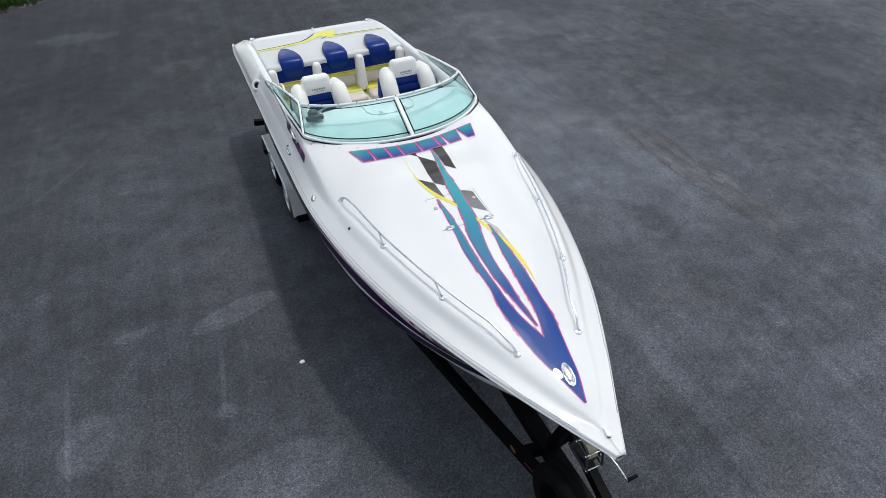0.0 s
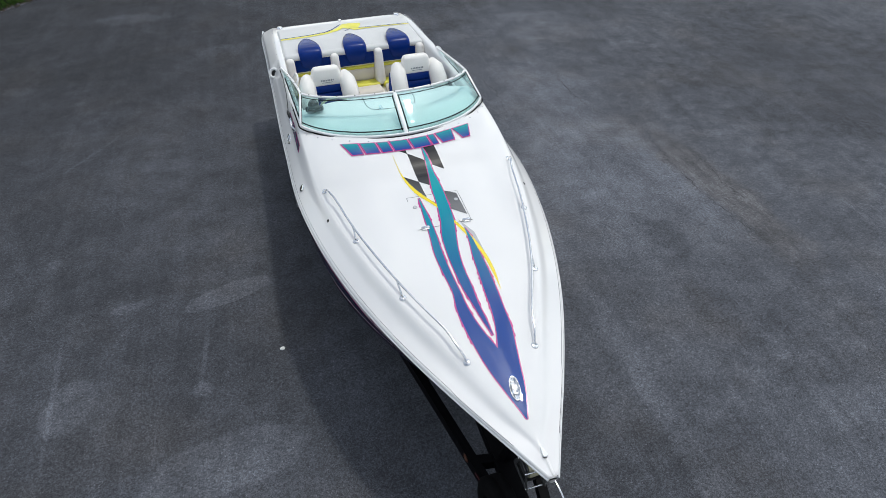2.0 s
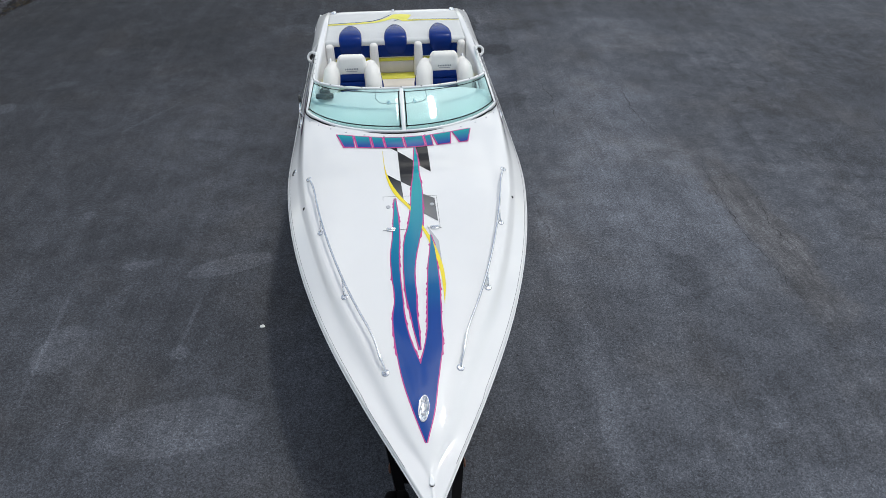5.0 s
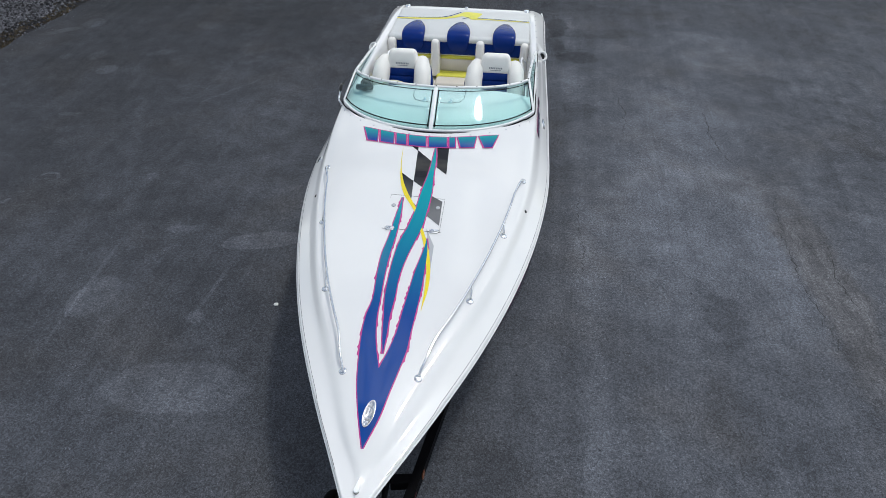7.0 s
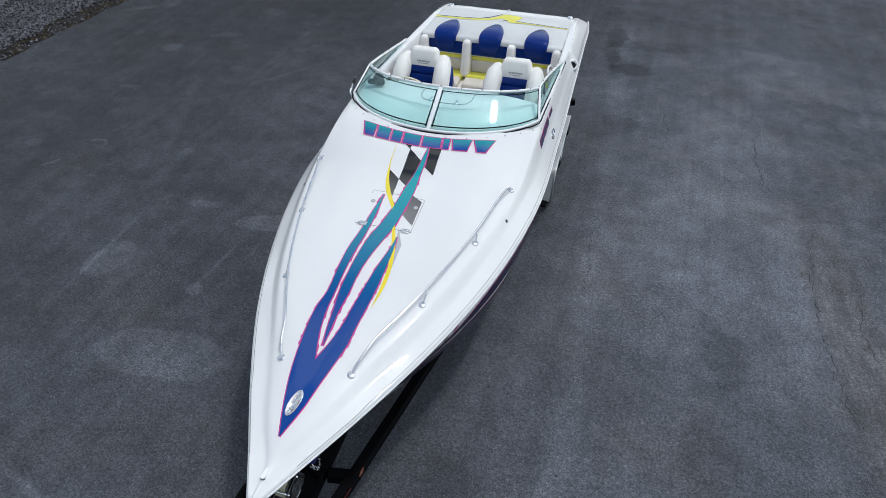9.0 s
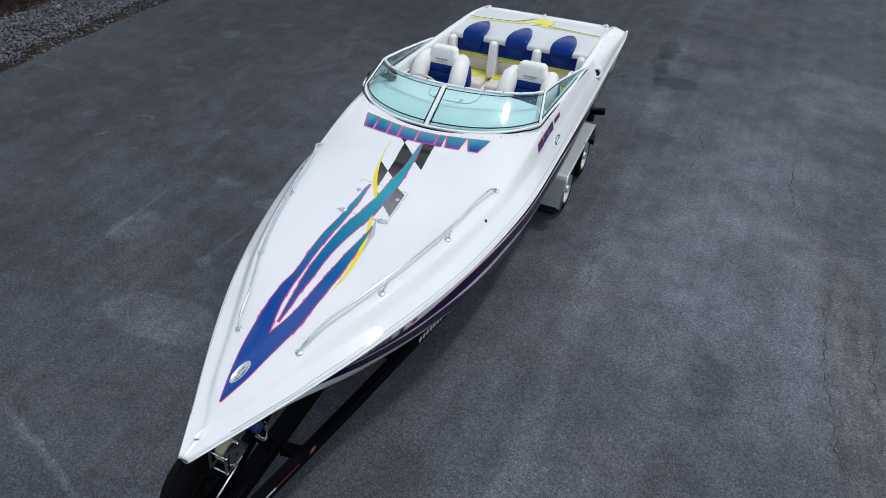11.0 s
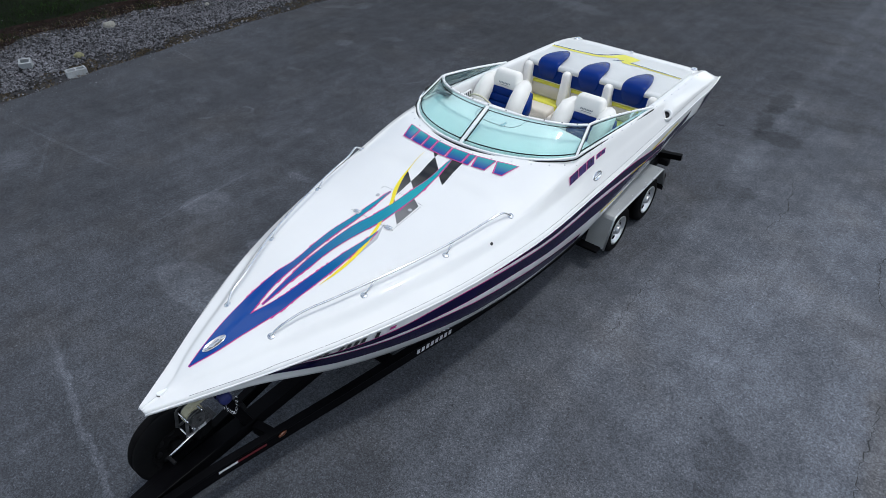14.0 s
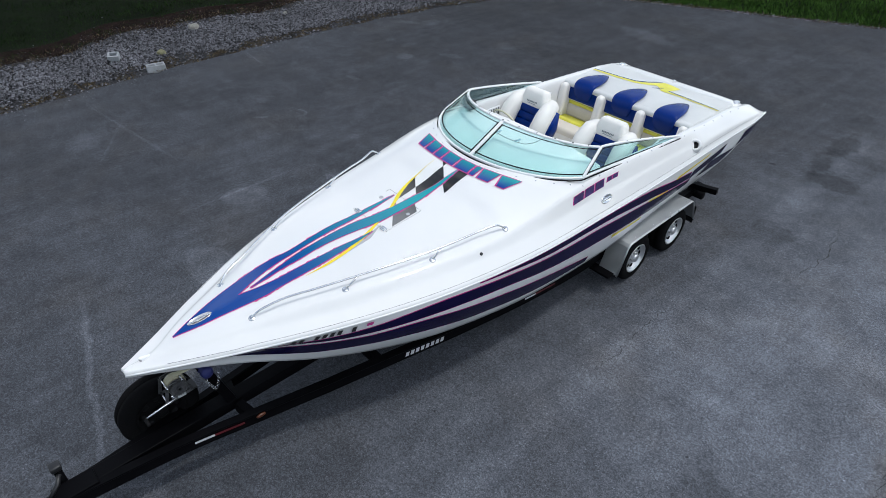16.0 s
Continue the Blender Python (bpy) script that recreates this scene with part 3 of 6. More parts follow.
def make_bench(boat):
    base = cushion("rear_bench", 0, 6.93, 1.14, 1.98, 0.56, 0.22, VINYL, boat, 0.05, label="rear bench with blue backs, yellow bands and beige cushions")
    for x in (-0.66, 0, 0.66):
        cushion("seat_cushion", x, 6.74, 1.28, 0.60, 0.26, 0.12, VINYL_TAN, base, 0.045, label="beige seat cushion")
        cushion("seat_band", x, 6.96, 1.29, 0.60, 0.19, 0.11, YELLOW, base, 0.03, label="yellow vinyl band")
        cushion("back_cushion", x, 7.135, 1.40, 0.56, 0.13, 0.20, VINYL_TAN, base, 0.04, turn("X", -10), label="beige back cushion")
        cushion("back_band", x, 7.165, 1.515, 0.56, 0.13, 0.055, YELLOW, base, 0.022, turn("X", -10), label="yellow vinyl band")
        cushion("back_piping", x, 7.175, 1.565, 0.56, 0.13, 0.05, VINYL, base, 0.02, turn("X", -10), label="white vinyl band")
        cushion("blue_back", x, 7.165, 1.675, 0.60, 0.16, 0.22, NAVY, base, 0.035, turn("X", -8), label="royal blue vinyl back")
    for x in (-0.98, -0.33, 0.33, 0.98):
        cushion("divider", x, 7.06, 1.54, 0.15, 0.24, 0.54, VINYL, base, 0.055, turn("X", -10), "white padded divider", 0.78)


make_bench(boat)


def make_sun_pad(boat):
    bm = bmesh.new()
    add_box(bm, 0, 0, 0, 2.09, 1.20, 0.11, 0.045, None, seg=4)
    bmesh.ops.transform(bm, matrix=Matrix.Translation((0, 7.71, pad_z(7.71) - 0.055)) @ turn("X", -2.0), verts=bm.verts)
    pad = part("sun_pad", bm, VINYL_GREY, boat, "pale grey vinyl sun pad with yellow and blue stripes")
    bm = bmesh.new()
    add_box(bm, 0, 7.135, 1.797, 2.09, 0.12, 0.085, 0.04, None, seg=4)
    part("front_roll", bm, VINYL_GREY, pad, "pale padded front roll")
    for x in (-0.67, 0, 0.67):
        bm = bmesh.new()
        path = ((7.11, 1.605, 0.07), (7.085, 1.64, 0.125), (7.065, 1.70, 0.152), (7.055, 1.78, 0.163), (7.075, 1.84, 0.168), (7.12, 1.872, 0.170), (7.22, 1.882, 0.168), (7.33, 1.878, 0.155), (7.45, 1.866, 0.125), (7.57, 1.852, 0.08), (7.66, 1.842, 0.03), (7.685, 1.832, 0.006))
        rows = []
        for k, (py, pz, w) in enumerate(path):
            q0, q1 = path[max(k - 1, 0)], path[min(k + 1, len(path) - 1)]
            d = Vector((0, q1[0] - q0[0], q1[1] - q0[1])).normalized()
            out = Vector((0, -d.z, d.y))
            depth = 0.042 * min(1, w / 0.09)
            rows.append([Vector((x + w * math.copysign(abs(math.cos(a)) ** 0.6, math.cos(a)), py, pz)) + out * (depth * (math.copysign(abs(math.sin(a)) ** 0.6, math.sin(a)) - 0.35)) for a in np.linspace(-0.35, math.pi + 0.35, 15)])
        add_grid(bm, rows, close=True)
        ob = part("head_rest", bm, NAVY, pad, "glossy royal blue teardrop head rest")
        ob.modifiers.new("smooth", "SUBSURF").render_levels = 1
        ob.modifiers["smooth"].levels = 1
    # stripes sewn on the pad
    yellow = [(-1.03, 7.775, 7.825), (-0.60, 7.79, 7.85), (-0.30, 7.83, 7.90), (-0.13, 7.91, 8.02), (-0.02, 8.0, 8.17), (0.02, 7.97, 8.19), (0.15, 7.86, 8.18), (0.22, 7.95, 8.16), (0.28, 8.10, 8.15)]
    drape_band("yellow_stripe", yellow, lambda x, y: pad_z(y) + 0.004, YELLOW, pad, "yellow stripe", 40)
    drape_band("yellow_stripe", [(0.12, 7.86, 7.93), (0.4, 7.875, 7.91), (1.03, 7.845, 7.87)], lambda x, y: pad_z(y) + 0.0045, YELLOW, pad, "yellow stripe", 14)
    drape_band("blue_stripe", [(-1.03, 7.828, 7.845), (-0.60, 7.852, 7.872), (-0.34, 7.89, 7.915), (-0.20, 7.98, 8.01), (-0.08, 8.12, 8.15), (-0.03, 8.19, 8.195)], lambda x, y: pad_z(y) + 0.005, NAVY, pad, "dark blue stripe", 30)
    drape_band("blue_stripe", [(-0.02, 7.86, 7.87), (0.04, 7.90, 7.925), (0.11, 7.965, 7.97)], lambda x, y: pad_z(y) + 0.0058, NAVY, pad, "dark blue stripe", 8)
    drape_band("blue_stripe", [(0.22, 7.93, 7.945), (0.6, 7.905, 7.92), (1.03, 7.872, 7.885)], lambda x, y: pad_z(y) + 0.0055, NAVY, pad, "dark blue stripe", 10)


def drape_band(name, knots, height, mat, parent, label="", n=40):
    """A strip across the boat: knots of x, front y and aft y, laid on a surface."""
    k = np.array(knots)
    bm = bmesh.new()
    rows = []
    for x in np.linspace(k[0, 0], k[-1, 0], n):
        y0, y1 = np.interp(x, k[:, 0], k[:, 1]), np.interp(x, k[:, 0], k[:, 2])
        rows.append([Vector((x, y0 + (y1 - y0) * t, height(x, y0 + (y1 - y0) * t))) for t in (0, 0.33, 0.67, 1)])
    add_grid(bm, rows)
    return part(name, bm, mat, parent, label)


make_sun_pad(boat)


# ---------------------------------------------------------------- graphics on deck and topsides
def drape_along(name, knots, mat, parent, label, lift, grow=0.0, jag=0.0, seed=0, n=70):
    """A flame along the boat: knots of y, left x and right x, laid on the deck. grow widens it for a border."""
    k = np.array(knots)
    rnd = random.Random(seed)
    ys = np.linspace(k[0, 0], k[-1, 0], n)
    a, b = curve_through(k[:, 0], k[:, 1], ys), curve_through(k[:, 0], k[:, 2], ys)
    # torn edges: saw teeth that run back along the flame
    tooth_a = tooth_b = 0.0
    bm = bmesh.new()
    rows = []
    for i, y in enumerate(ys):
        if jag:
            tooth_a = jag * rnd.random() if rnd.random() < 0.16 else tooth_a * 0.72
            tooth_b = jag * rnd.random() if rnd.random() < 0.16 else tooth_b * 0.72
        lo, hi = a[i] - grow - tooth_a, b[i] + grow + tooth_b
        if hi < lo:
            lo = hi = (lo + hi) / 2
        rows.append([Vector((x, y, deck_z(x, y) + lift)) for x in np.linspace(lo, hi, 6)])
    add_grid(bm, rows)
    return part(name, bm, mat, parent, label)


def drape_quad(name, corners, mat, parent, label, lift, n=10):
    """A four-cornered patch laid on the deck."""
    c = [Vector((x, y, 0)) for x, y in corners]
    bm = bmesh.new()
    rows = []
    for i in range(n + 1):
        u = i / n
        row = []
        for j in range(n + 1):
            p = c[0].lerp(c[1], u).lerp(c[3].lerp(c[2], u), j / n)
            row.append(Vector((p.x, p.y, deck_z(p.x, p.y) + lift)))
        rows.append(row)
    add_grid(bm, rows)
    return part(name, bm, mat, parent, label)


def make_deck_graphics(boat):
    body = [(0.534, -0.020, -0.016), (0.77, -0.093, 0.060), (1.0, -0.152, 0.104), (1.10, -0.171, 0.125), (1.168, -0.181, 0.138)]
    left = [(1.164, -0.181, -0.016), (1.40, -0.208, -0.085), (1.64, -0.214, -0.122), (1.81, -0.192, -0.127), (2.05, -0.204, -0.138), (2.32, -0.210, -0.137), (2.56, -0.184, -0.123), (2.80, -0.168, -0.122), (3.09, -0.146, -0.140)]
    right = [(1.164, -0.016, 0.138), (1.35, 0.036, 0.172), (1.50, 0.064, 0.178), (1.70, 0.080, 0.190), (1.90, 0.097, 0.200), (2.20, 0.126, 0.200), (2.40, 0.156, 0.194), (2.56, 0.168, 0.173)]
    middle = [(1.294, -0.010, -0.008), (1.45, -0.041, -0.009), (1.65, -0.066, -0.016), (1.85, -0.093, -0.008), (2.06, -0.099, -0.010), (2.30, -0.095, 0.018), (2.50, -0.076, 0.060), (2.70, -0.028, 0.103), (2.95, 0.008, 0.122), (3.19, 0.028, 0.132), (3.44, 0.062, 0.118), (3.62, 0.080, 0.118), (3.80, 0.092, 0.100)]
    for k, (name, knots) in enumerate((("flame", body), ("flame", left), ("flame", right), ("flame", middle))):
        drape_along("flame_border", knots, PINK, boat, "magenta flame border", 0.0025 + 0.0002 * k, 0.009, 0.014 if k else 0.0, 11 + k, 120)
        drape_along(name, knots, FLAME, boat, "blue to teal flame", 0.0045 + 0.0004 * k, 0, 0, 0, 80)
    drape_along("yellow_swoosh", [(2.68, 0.079, 0.109), (2.83, 0.036, 0.068), (2.975, -0.041, -0.002), (3.127, -0.136, -0.088), (3.325, -0.205, -0.176), (3.49, -0.232, -0.220), (3.77, -0.248, -0.246)], YELLOW_FILM, boat, "yellow swoosh", 0.0036, n=50)
    drape_along("yellow_swoosh", [(1.739, 0.229, 0.231), (1.973, 0.230, 0.259), (2.196, 0.213, 0.249), (2.364, 0.177, 0.217), (2.538, 0.131, 0.167), (2.68, 0.083, 0.111)], YELLOW_FILM, boat, "yellow swoosh", 0.0036, n=50)
    for corners, mat, label in (
        (((0.084, 3.83), (0.233, 3.84), (0.245, 3.452), (0.112, 3.554)), BLACK_FILM, "black checker patch"),
        (((-0.087, 3.745), (0.088, 3.592), (0.056, 3.226), (-0.073, 3.328)), BLACK_FILM, "black checker patch"),
        (((-0.168, 3.81), (-0.09, 3.82), (-0.085, 3.735), (-0.10, 3.75)), BLACK_FILM, "black checker patch"),
        (((-0.219, 3.447), (-0.073, 3.328), (-0.057, 3.075), (-0.134, 3.206)), BLACK_FILM, "dark grey checker patch"),
        (((0.093, 3.164), (0.251, 3.069), (0.258, 2.737), (0.106, 2.871)), BLACK_FILM, "grey checker patch"),
        (((-0.052, 3.043), (0.039, 2.957), (0.07, 2.851), (0.001, 2.953)), BLACK_FILM, "grey checker patch"),
        (((0.147, 2.686), (0.243, 2.477), (0.249, 2.199), (0.192, 2.435)), PALE_FILM, "pale grey checker patch"),
    ):
        drape_quad("checker", corners, mat, boat, label, 0.002)
    # plain slanted blocks in place of the maker's name
    xs = ((-0.742, -0.555, -0.657, -0.530), (-0.548, -0.375, -0.513, -0.350), (-0.365, -0.235, -0.338, -0.213), (-0.227, -0.022, -0.203, -0.002), (-0.012, 0.200, 0.012, 0.220), (0.208, 0.290, 0.228, 0.308), (0.298, 0.513, 0.345, 0.500), (0.520, 0.745, 0.590, 0.690))
    for a, b, c, d in xs:
        def y_top(x):
            return 3.962 + 0.27 * x * x

        def y_bot(x):
            return 3.803 + 0.19 * x * x
        drape_quad("name_block_border", ((a - 0.008, y_top(a) + 0.012), (b - 0.002, y_top(b) + 0.012), (d - 0.002, y_bot(d) - 0.012), (c - 0.008, y_bot(c) - 0.012)), PINK, boat, "magenta border", 0.0062, 8)
        drape_quad("name_block", ((a + 0.008, y_top(a)), (b - 0.012, y_top(b)), (d - 0.012, y_bot(d)), (c + 0.008, y_bot(c))), LETTER, boat, "blue to teal block", 0.008, 8)
    # oval badge
    m = Matrix.Translation((-0.018, 0.792, deck_z(0, 0.792) + 0.004)) @ turn("Z", -8) @ turn("X", 9)
    bm = bmesh.new()
    add_lathe(bm, [(1.0, 0), (0.97, 0.006), (0.88, 0.007), (0.86, 0.004), (0.01, 0.004)], 32, m @ Matrix.Diagonal((0.043, 0.112, 1, 1)))
    badge = part("oval_badge", bm, CHROME, boat, "chrome oval badge")
    for k, (dx, dy, w, h) in enumerate(((-0.008, 0.055, 0.026, 0.014), (-0.016, 0.012, 0.012, 0.05), (0.012, 0.012, 0.012, 0.04), (-0.002, -0.045, 0.026, 0.014))):
        bm = bmesh.new()
        add_box(bm, 0, 0, 0, w, h, 0.003, 0, m @ Matrix.Translation((dx, dy, 0.006)))
        part("badge_bar", bm, PALE_FILM, badge, "grey inlay bar", smooth=False)


make_deck_graphics(boat)


def hull_band(name, tops, bots, s, mat, boat, label, lift, grow=0.0, n=90):
    """A stripe along the topsides; tops and bots: knots of y and v."""
    t, b = np.array(tops), np.array(bots)
    ys = np.linspace(max(t[0, 0], b[0, 0]), min(t[-1, 0], b[-1, 0]), n)
    bm = bmesh.new()
    rows = []
    for y in ys:
        v0, v1 = float(curve_through(t[:, 0], t[:, 1], y)) - grow, float(curve_through(b[:, 0], b[:, 1], y)) + grow
        v0, v1 = max(0.0, v0), min(1.0, max(v0, v1))
        row = []
        for q in np.linspace(v0, v1, 5):
            p = hull_side(y, float(q))
            row.append(Vector((s * (p.x + lift), p.y - 0.4 * lift * max(0, 1 - y / 2), p.z - 0.3 * lift)))
        rows.append(row)
    add_grid(bm, rows)
    return part(name, bm, mat, boat, label)


def hull_patch(name, corners, s, mat, boat, label, lift, n=6):
    bm = bmesh.new()
    c = [Vector((y, v, 0)) for y, v in corners]
    rows = []
    for i in range(n + 1):
        row = []
        for j in range(n + 1):
            q = c[0].lerp(c[1], i / n).lerp(c[3].lerp(c[2], i / n), j / n)
            p = hull_side(q.x, q.y)
            row.append(Vector((s * (p.x + lift), p.y, p.z - 0.3 * lift)))
        rows.append(row)
    add_grid(bm, rows)
    return part(name, bm, mat, boat, label)


BANDS = (
    (((3.05, 0.01), (3.9, 0.01), (4.5, 0.01), (5.1, 0.015), (5.5, 0.03), (5.96, 0.08), (6.48, 0.19), (7.0, 0.27)), ((3.05, 0.015), (3.4, 0.04), (3.95, 0.09), (4.42, 0.10), (4.8, 0.11), (5.2, 0.13), (5.56, 0.18), (6.03, 0.25), (6.57, 0.36), (7.0, 0.41))),
    (((1.2, 0.16), (1.6, 0.20), (2.0, 0.16), (2.3, 0.10), (2.6, 0.07), (2.9, 0.075), (3.4, 0.115), (3.96, 0.16), (4.4, 0.18), (4.8, 0.19), (5.18, 0.22), (5.61, 0.26), (6.08, 0.32), (6.59, 0.40), (7.1, 0.48)), ((1.2, 0.165), (1.7, 0.30), (2.1, 0.28), (2.5, 0.25), (2.93, 0.26), (3.44, 0.31), (4.03, 0.40), (4.6, 0.46), (5.29, 0.51), (5.74, 0.55), (6.23, 0.60), (6.66, 0.61), (7.1, 0.57))),
    (((0.5, 0.15), (0.8, 0.20), (1.1, 0.25), (1.47, 0.34), (2.0, 0.37), (2.3, 0.33), (2.55, 0.33), (2.96, 0.39), (3.5, 0.49), (3.97, 0.57), (4.4, 0.66), (4.9, 0.78)), ((0.5, 0.16), (0.8, 0.48), (1.03, 0.60), (1.5, 0.66), (2.0, 0.63), (2.4, 0.60), (2.6, 0.61), (3.07, 0.71), (3.68, 0.81), (4.2, 0.86), (4.9, 0.90))),
)
for s in (1, -1):
    for tops, bots in BANDS:
        hull_band("hull_stripe_border", tops, bots, s, PINK, boat, "magenta stripe edge", 0.003, 0.012)
        hull_band("hull_stripe", tops, bots, s, DEEP_FILM, boat, "deep purple-black hull stripe", 0.005)
    for corners, mat, label in (
        (((7.04, 0.25), (7.89, 0.10), (7.85, 0.27), (7.0, 0.44)), DEEP_FILM, "dark checker patch"),
        (((8.40, 0.07), (8.97, 0.03), (8.85, 0.24), (8.50, 0.36)), DEEP_FILM, "dark checker patch"),
        (((7.60, 0.32), (8.50, 0.37), (8.38, 0.60), (7.40, 0.57)), DEEP_FILM, "dark checker patch"),
        (((6.57, 0.15), (7.42, 0.075), (7.32, 0.115), (6.53, 0.20)), YELLOW_FILM, "yellow patch"),
        (((5.9, 0.262), (6.4, 0.325), (6.4, 0.355), (5.9, 0.29)), YELLOW_FILM, "yellow patch"),
        (((5.25, 0.55), (5.9, 0.60), (5.9, 0.66), (5.25, 0.62)), YELLOW_FILM, "yellow patch"),
    ):
        hull_patch("hull_checker", corners, s, mat, boat, label, 0.0065)
    # registration marks as plain bars
    for k in range(9):
        if k in (2, 7):
            continue
        y = 1.30 + 0.062 * k
        hull_patch("registration_bar", ((y, 0.035), (y + 0.038, 0.035), (y + 0.025, 0.15), (y - 0.013, 0.15)), s, DARK, boat, "black registration bar", 0.009, 2)
    hull_patch("registration_sticker", ((1.92, 0.03), (1.98, 0.03), (1.97, 0.09), (1.91, 0.09)), s, PINK, boat, "small reddish sticker", 0.008, 2)


# ---------------------------------------------------------------- deck fittings
def on_deck(x, y, lift=0.0):
    return Vector((x, y, deck_z(x, y) + lift))


def deck_normal(x, y):
    e = 0.02
    dx, dy = (deck_z(x + e, y) - deck_z(x - e, y)) / (2 * e), (deck_z(x, y + e) - deck_z(x, y - e)) / (2 * e)
    return Vector((-dx, -dy, 1)).normalized()


def seat_on(x, y):
    """A frame that stands on the deck."""
    n = deck_normal(x, y)
    across = Vector((0, 1, 0)).cross(n).normalized()
    along = n.cross(across)
    m = Matrix((across, along, n)).transposed().to_4x4()
    return Matrix.Translation(on_deck(x, y)) @ m


def make_handrail(boat, s):
    feet = ((0.296, 1.130), (0.624, 1.90), (0.868, 2.733), (1.028, 3.562))
    lift = Vector((-s * 0.018, 0.045, 0.088))
    f = [on_deck(s * x, y) for x, y in feet]
    top = [f[0], f[0] + Vector((s * 0.012, 0.04, 0.040)), f[0] + Vector((s * 0.040, 0.11, 0.080))]
    fy = [p.y for p in f]
    for y in np.linspace(fy[0] + 0.30, fy[3] - 0.28, 9):
        q = y - 0.045
        top.append(Vector((float(curve_through(fy, [p.x for p in f], q)) - s * 0.018, y, float(curve_through(fy, [p.z for p in f], q)) + 0.088)))
    top += [f[3] + Vector((-s * 0.03, -0.13, 0.085)), f[3] + Vector((-s * 0.015, -0.06, 0.055)), f[3] + Vector((0, -0.015, 0.015)), f[3]]
    bm = bmesh.new()
    fine = []
    k = np.arange(len(top))
    for q in np.linspace(0, len(top) - 1, 70):
        fine.append(Vector([float(curve_through(k, [p[i] for p in top], q)) for i in range(3)]))
    add_tube(bm, fine, 0.0105, 8)
    rail = part("handrail", bm, CHROME, boat, "polished steel bow rail")
    for i in (1, 2):
        bm = bmesh.new()
        head = min(fine, key=lambda p: abs(p.y - f[i].y - 0.125))
        add_tube(bm, [f[i], f[i].lerp(head, 0.5), head], 0.009, 8)
        part("stanchion", bm, CHROME, rail)
    for i in range(4):
        bm = bmesh.new()
        add_lathe(bm, [(0.033, -0.004), (0.033, 0.003), (0.028, 0.007), (0.014, 0.010), (0.004, 0.011)], 16, seat_on(s * feet[i][0], feet[i][1]))
        part("rail_foot", bm, CHROME, rail)


def make_fittings(boat):
    for s in (1, -1):
        make_handrail(boat, s)
        # oval pop-up cleat on the side deck
        bm = bmesh.new()
        add_lathe(bm, [(1.0, -0.004), (1.0, 0.003), (0.9, 0.006), (0.80, 0.004), (0.76, 0.002), (0.01, 0.002)], 28, seat_on(s * 1.25, 5.0) @ Matrix.Diagonal((0.048, 0.10, 1, 1)))
        cleat = part("pop_up_cleat", bm, CHROME, boat, "oval chrome pop-up cleat")
        bm = bmesh.new()
        add_box(bm, 0, 0, 0, 0.022, 0.13, 0.010, 0.004, seat_on(s * 1.25, 5.0) @ Matrix.Translation((0, 0, 0.006)))
        part("cleat_bar", bm, CHROME, cleat)
        # small dark vent
        bm = bmesh.new()
        add_lathe(bm, [(0.017, -0.003), (0.017, 0.003), (0.012, 0.007), (0.003, 0.008)], 12, seat_on(s * 1.069, 3.19))
        part("deck_vent", bm, DARK, boat, "small dark deck vent")
        # round vent in the front of the stern nacelle
        c = Vector((s * 1.249, 6.919, 1.708))
        bm = bmesh.new()
        m = Matrix.Translation(c) @ Vector((s * 0.42, -0.68, 0.60)).to_track_quat("Z", "Y").to_matrix().to_4x4()
        add_lathe(bm, [(0.098, -0.10), (0.078, -0.012), (0.070, -0.003), (0.056, -0.001), (0.046, -0.006), (0.044, -0.07)], 24, m, cap=False)
        cowl = part("vent_collar", bm, GEL, boat, "white round vent collar")
        bm = bmesh.new()
        add_lathe(bm, [(0.0445, -0.035), (0.04, -0.05), (0.002, -0.055)], 20, m)
        part("vent_throat", bm, DARK, cowl, "black vent opening")
        # plain bars in place of the model mark
        for k, (y0, y1, mat) in enumerate(((4.46, 4.62, DEEP_FILM), (4.65, 4.80, DEEP_FILM), (4.83, 4.98, DEEP_FILM), (5.05, 5.13, PINK), (5.15, 5.24, PINK))):
            for grow, lift, mm in ((0.012, 0.003, PINK), (0.0, 0.006, MARK)):
                bm = bmesh.new()
                rows = []
                i0, i1 = (15.6, 18.6) if k < 3 else (16.6, 18.2)
                for q in np.linspace(0, 1, 5):
                    row = []
                    for w in np.linspace(0, 1, 6):
                        y = (y0 - grow) + (y1 - y0 + 2 * grow) * q + 0.03 * w
                        sp = side_points(y)
                        i = i0 - grow * 15 + (i1 - i0 + grow * 30) * w
                        a, fr = int(i), i - int(i)
                        x = sp[a][0] * (1 - fr) + sp[a + 1][0] * fr
                        z = sp[a][1] * (1 - fr) + sp[a + 1][1] * fr
                        row.append(Vector((s * (x + lift), y, z + 0.3 * lift)))
                    rows.append(row)
                add_grid(bm, rows)
                part("model_mark_bar", bm, mm, boat, "dark bar with magenta border")
        # flush stern cleats
        bm = bmesh.new()
        add_lathe(bm, [(1.0, -0.02), (1.0, 0.004), (0.8, 0.010), (0.05, 0.011)], 20, Matrix.Translation((s * 0.98, 8.53, 1.728)) @ Matrix.Diagonal((0.045, 0.065, 1, 1)))
        part("stern_cleat", bm, CHROME, boat, "oval chrome stern cleat")
    bm = bmesh.new()
    add_lathe(bm, [(0.024, -0.02), (0.024, 0.02), (0.016, 0.032), (0.003, 0.034)], 14, Matrix.Translation((0, 8.47, 1.745)))
    part("stern_light", bm, CHROME, boat, "chrome stern light socket")
    # filler cap on one side deck
    bm = bmesh.new()
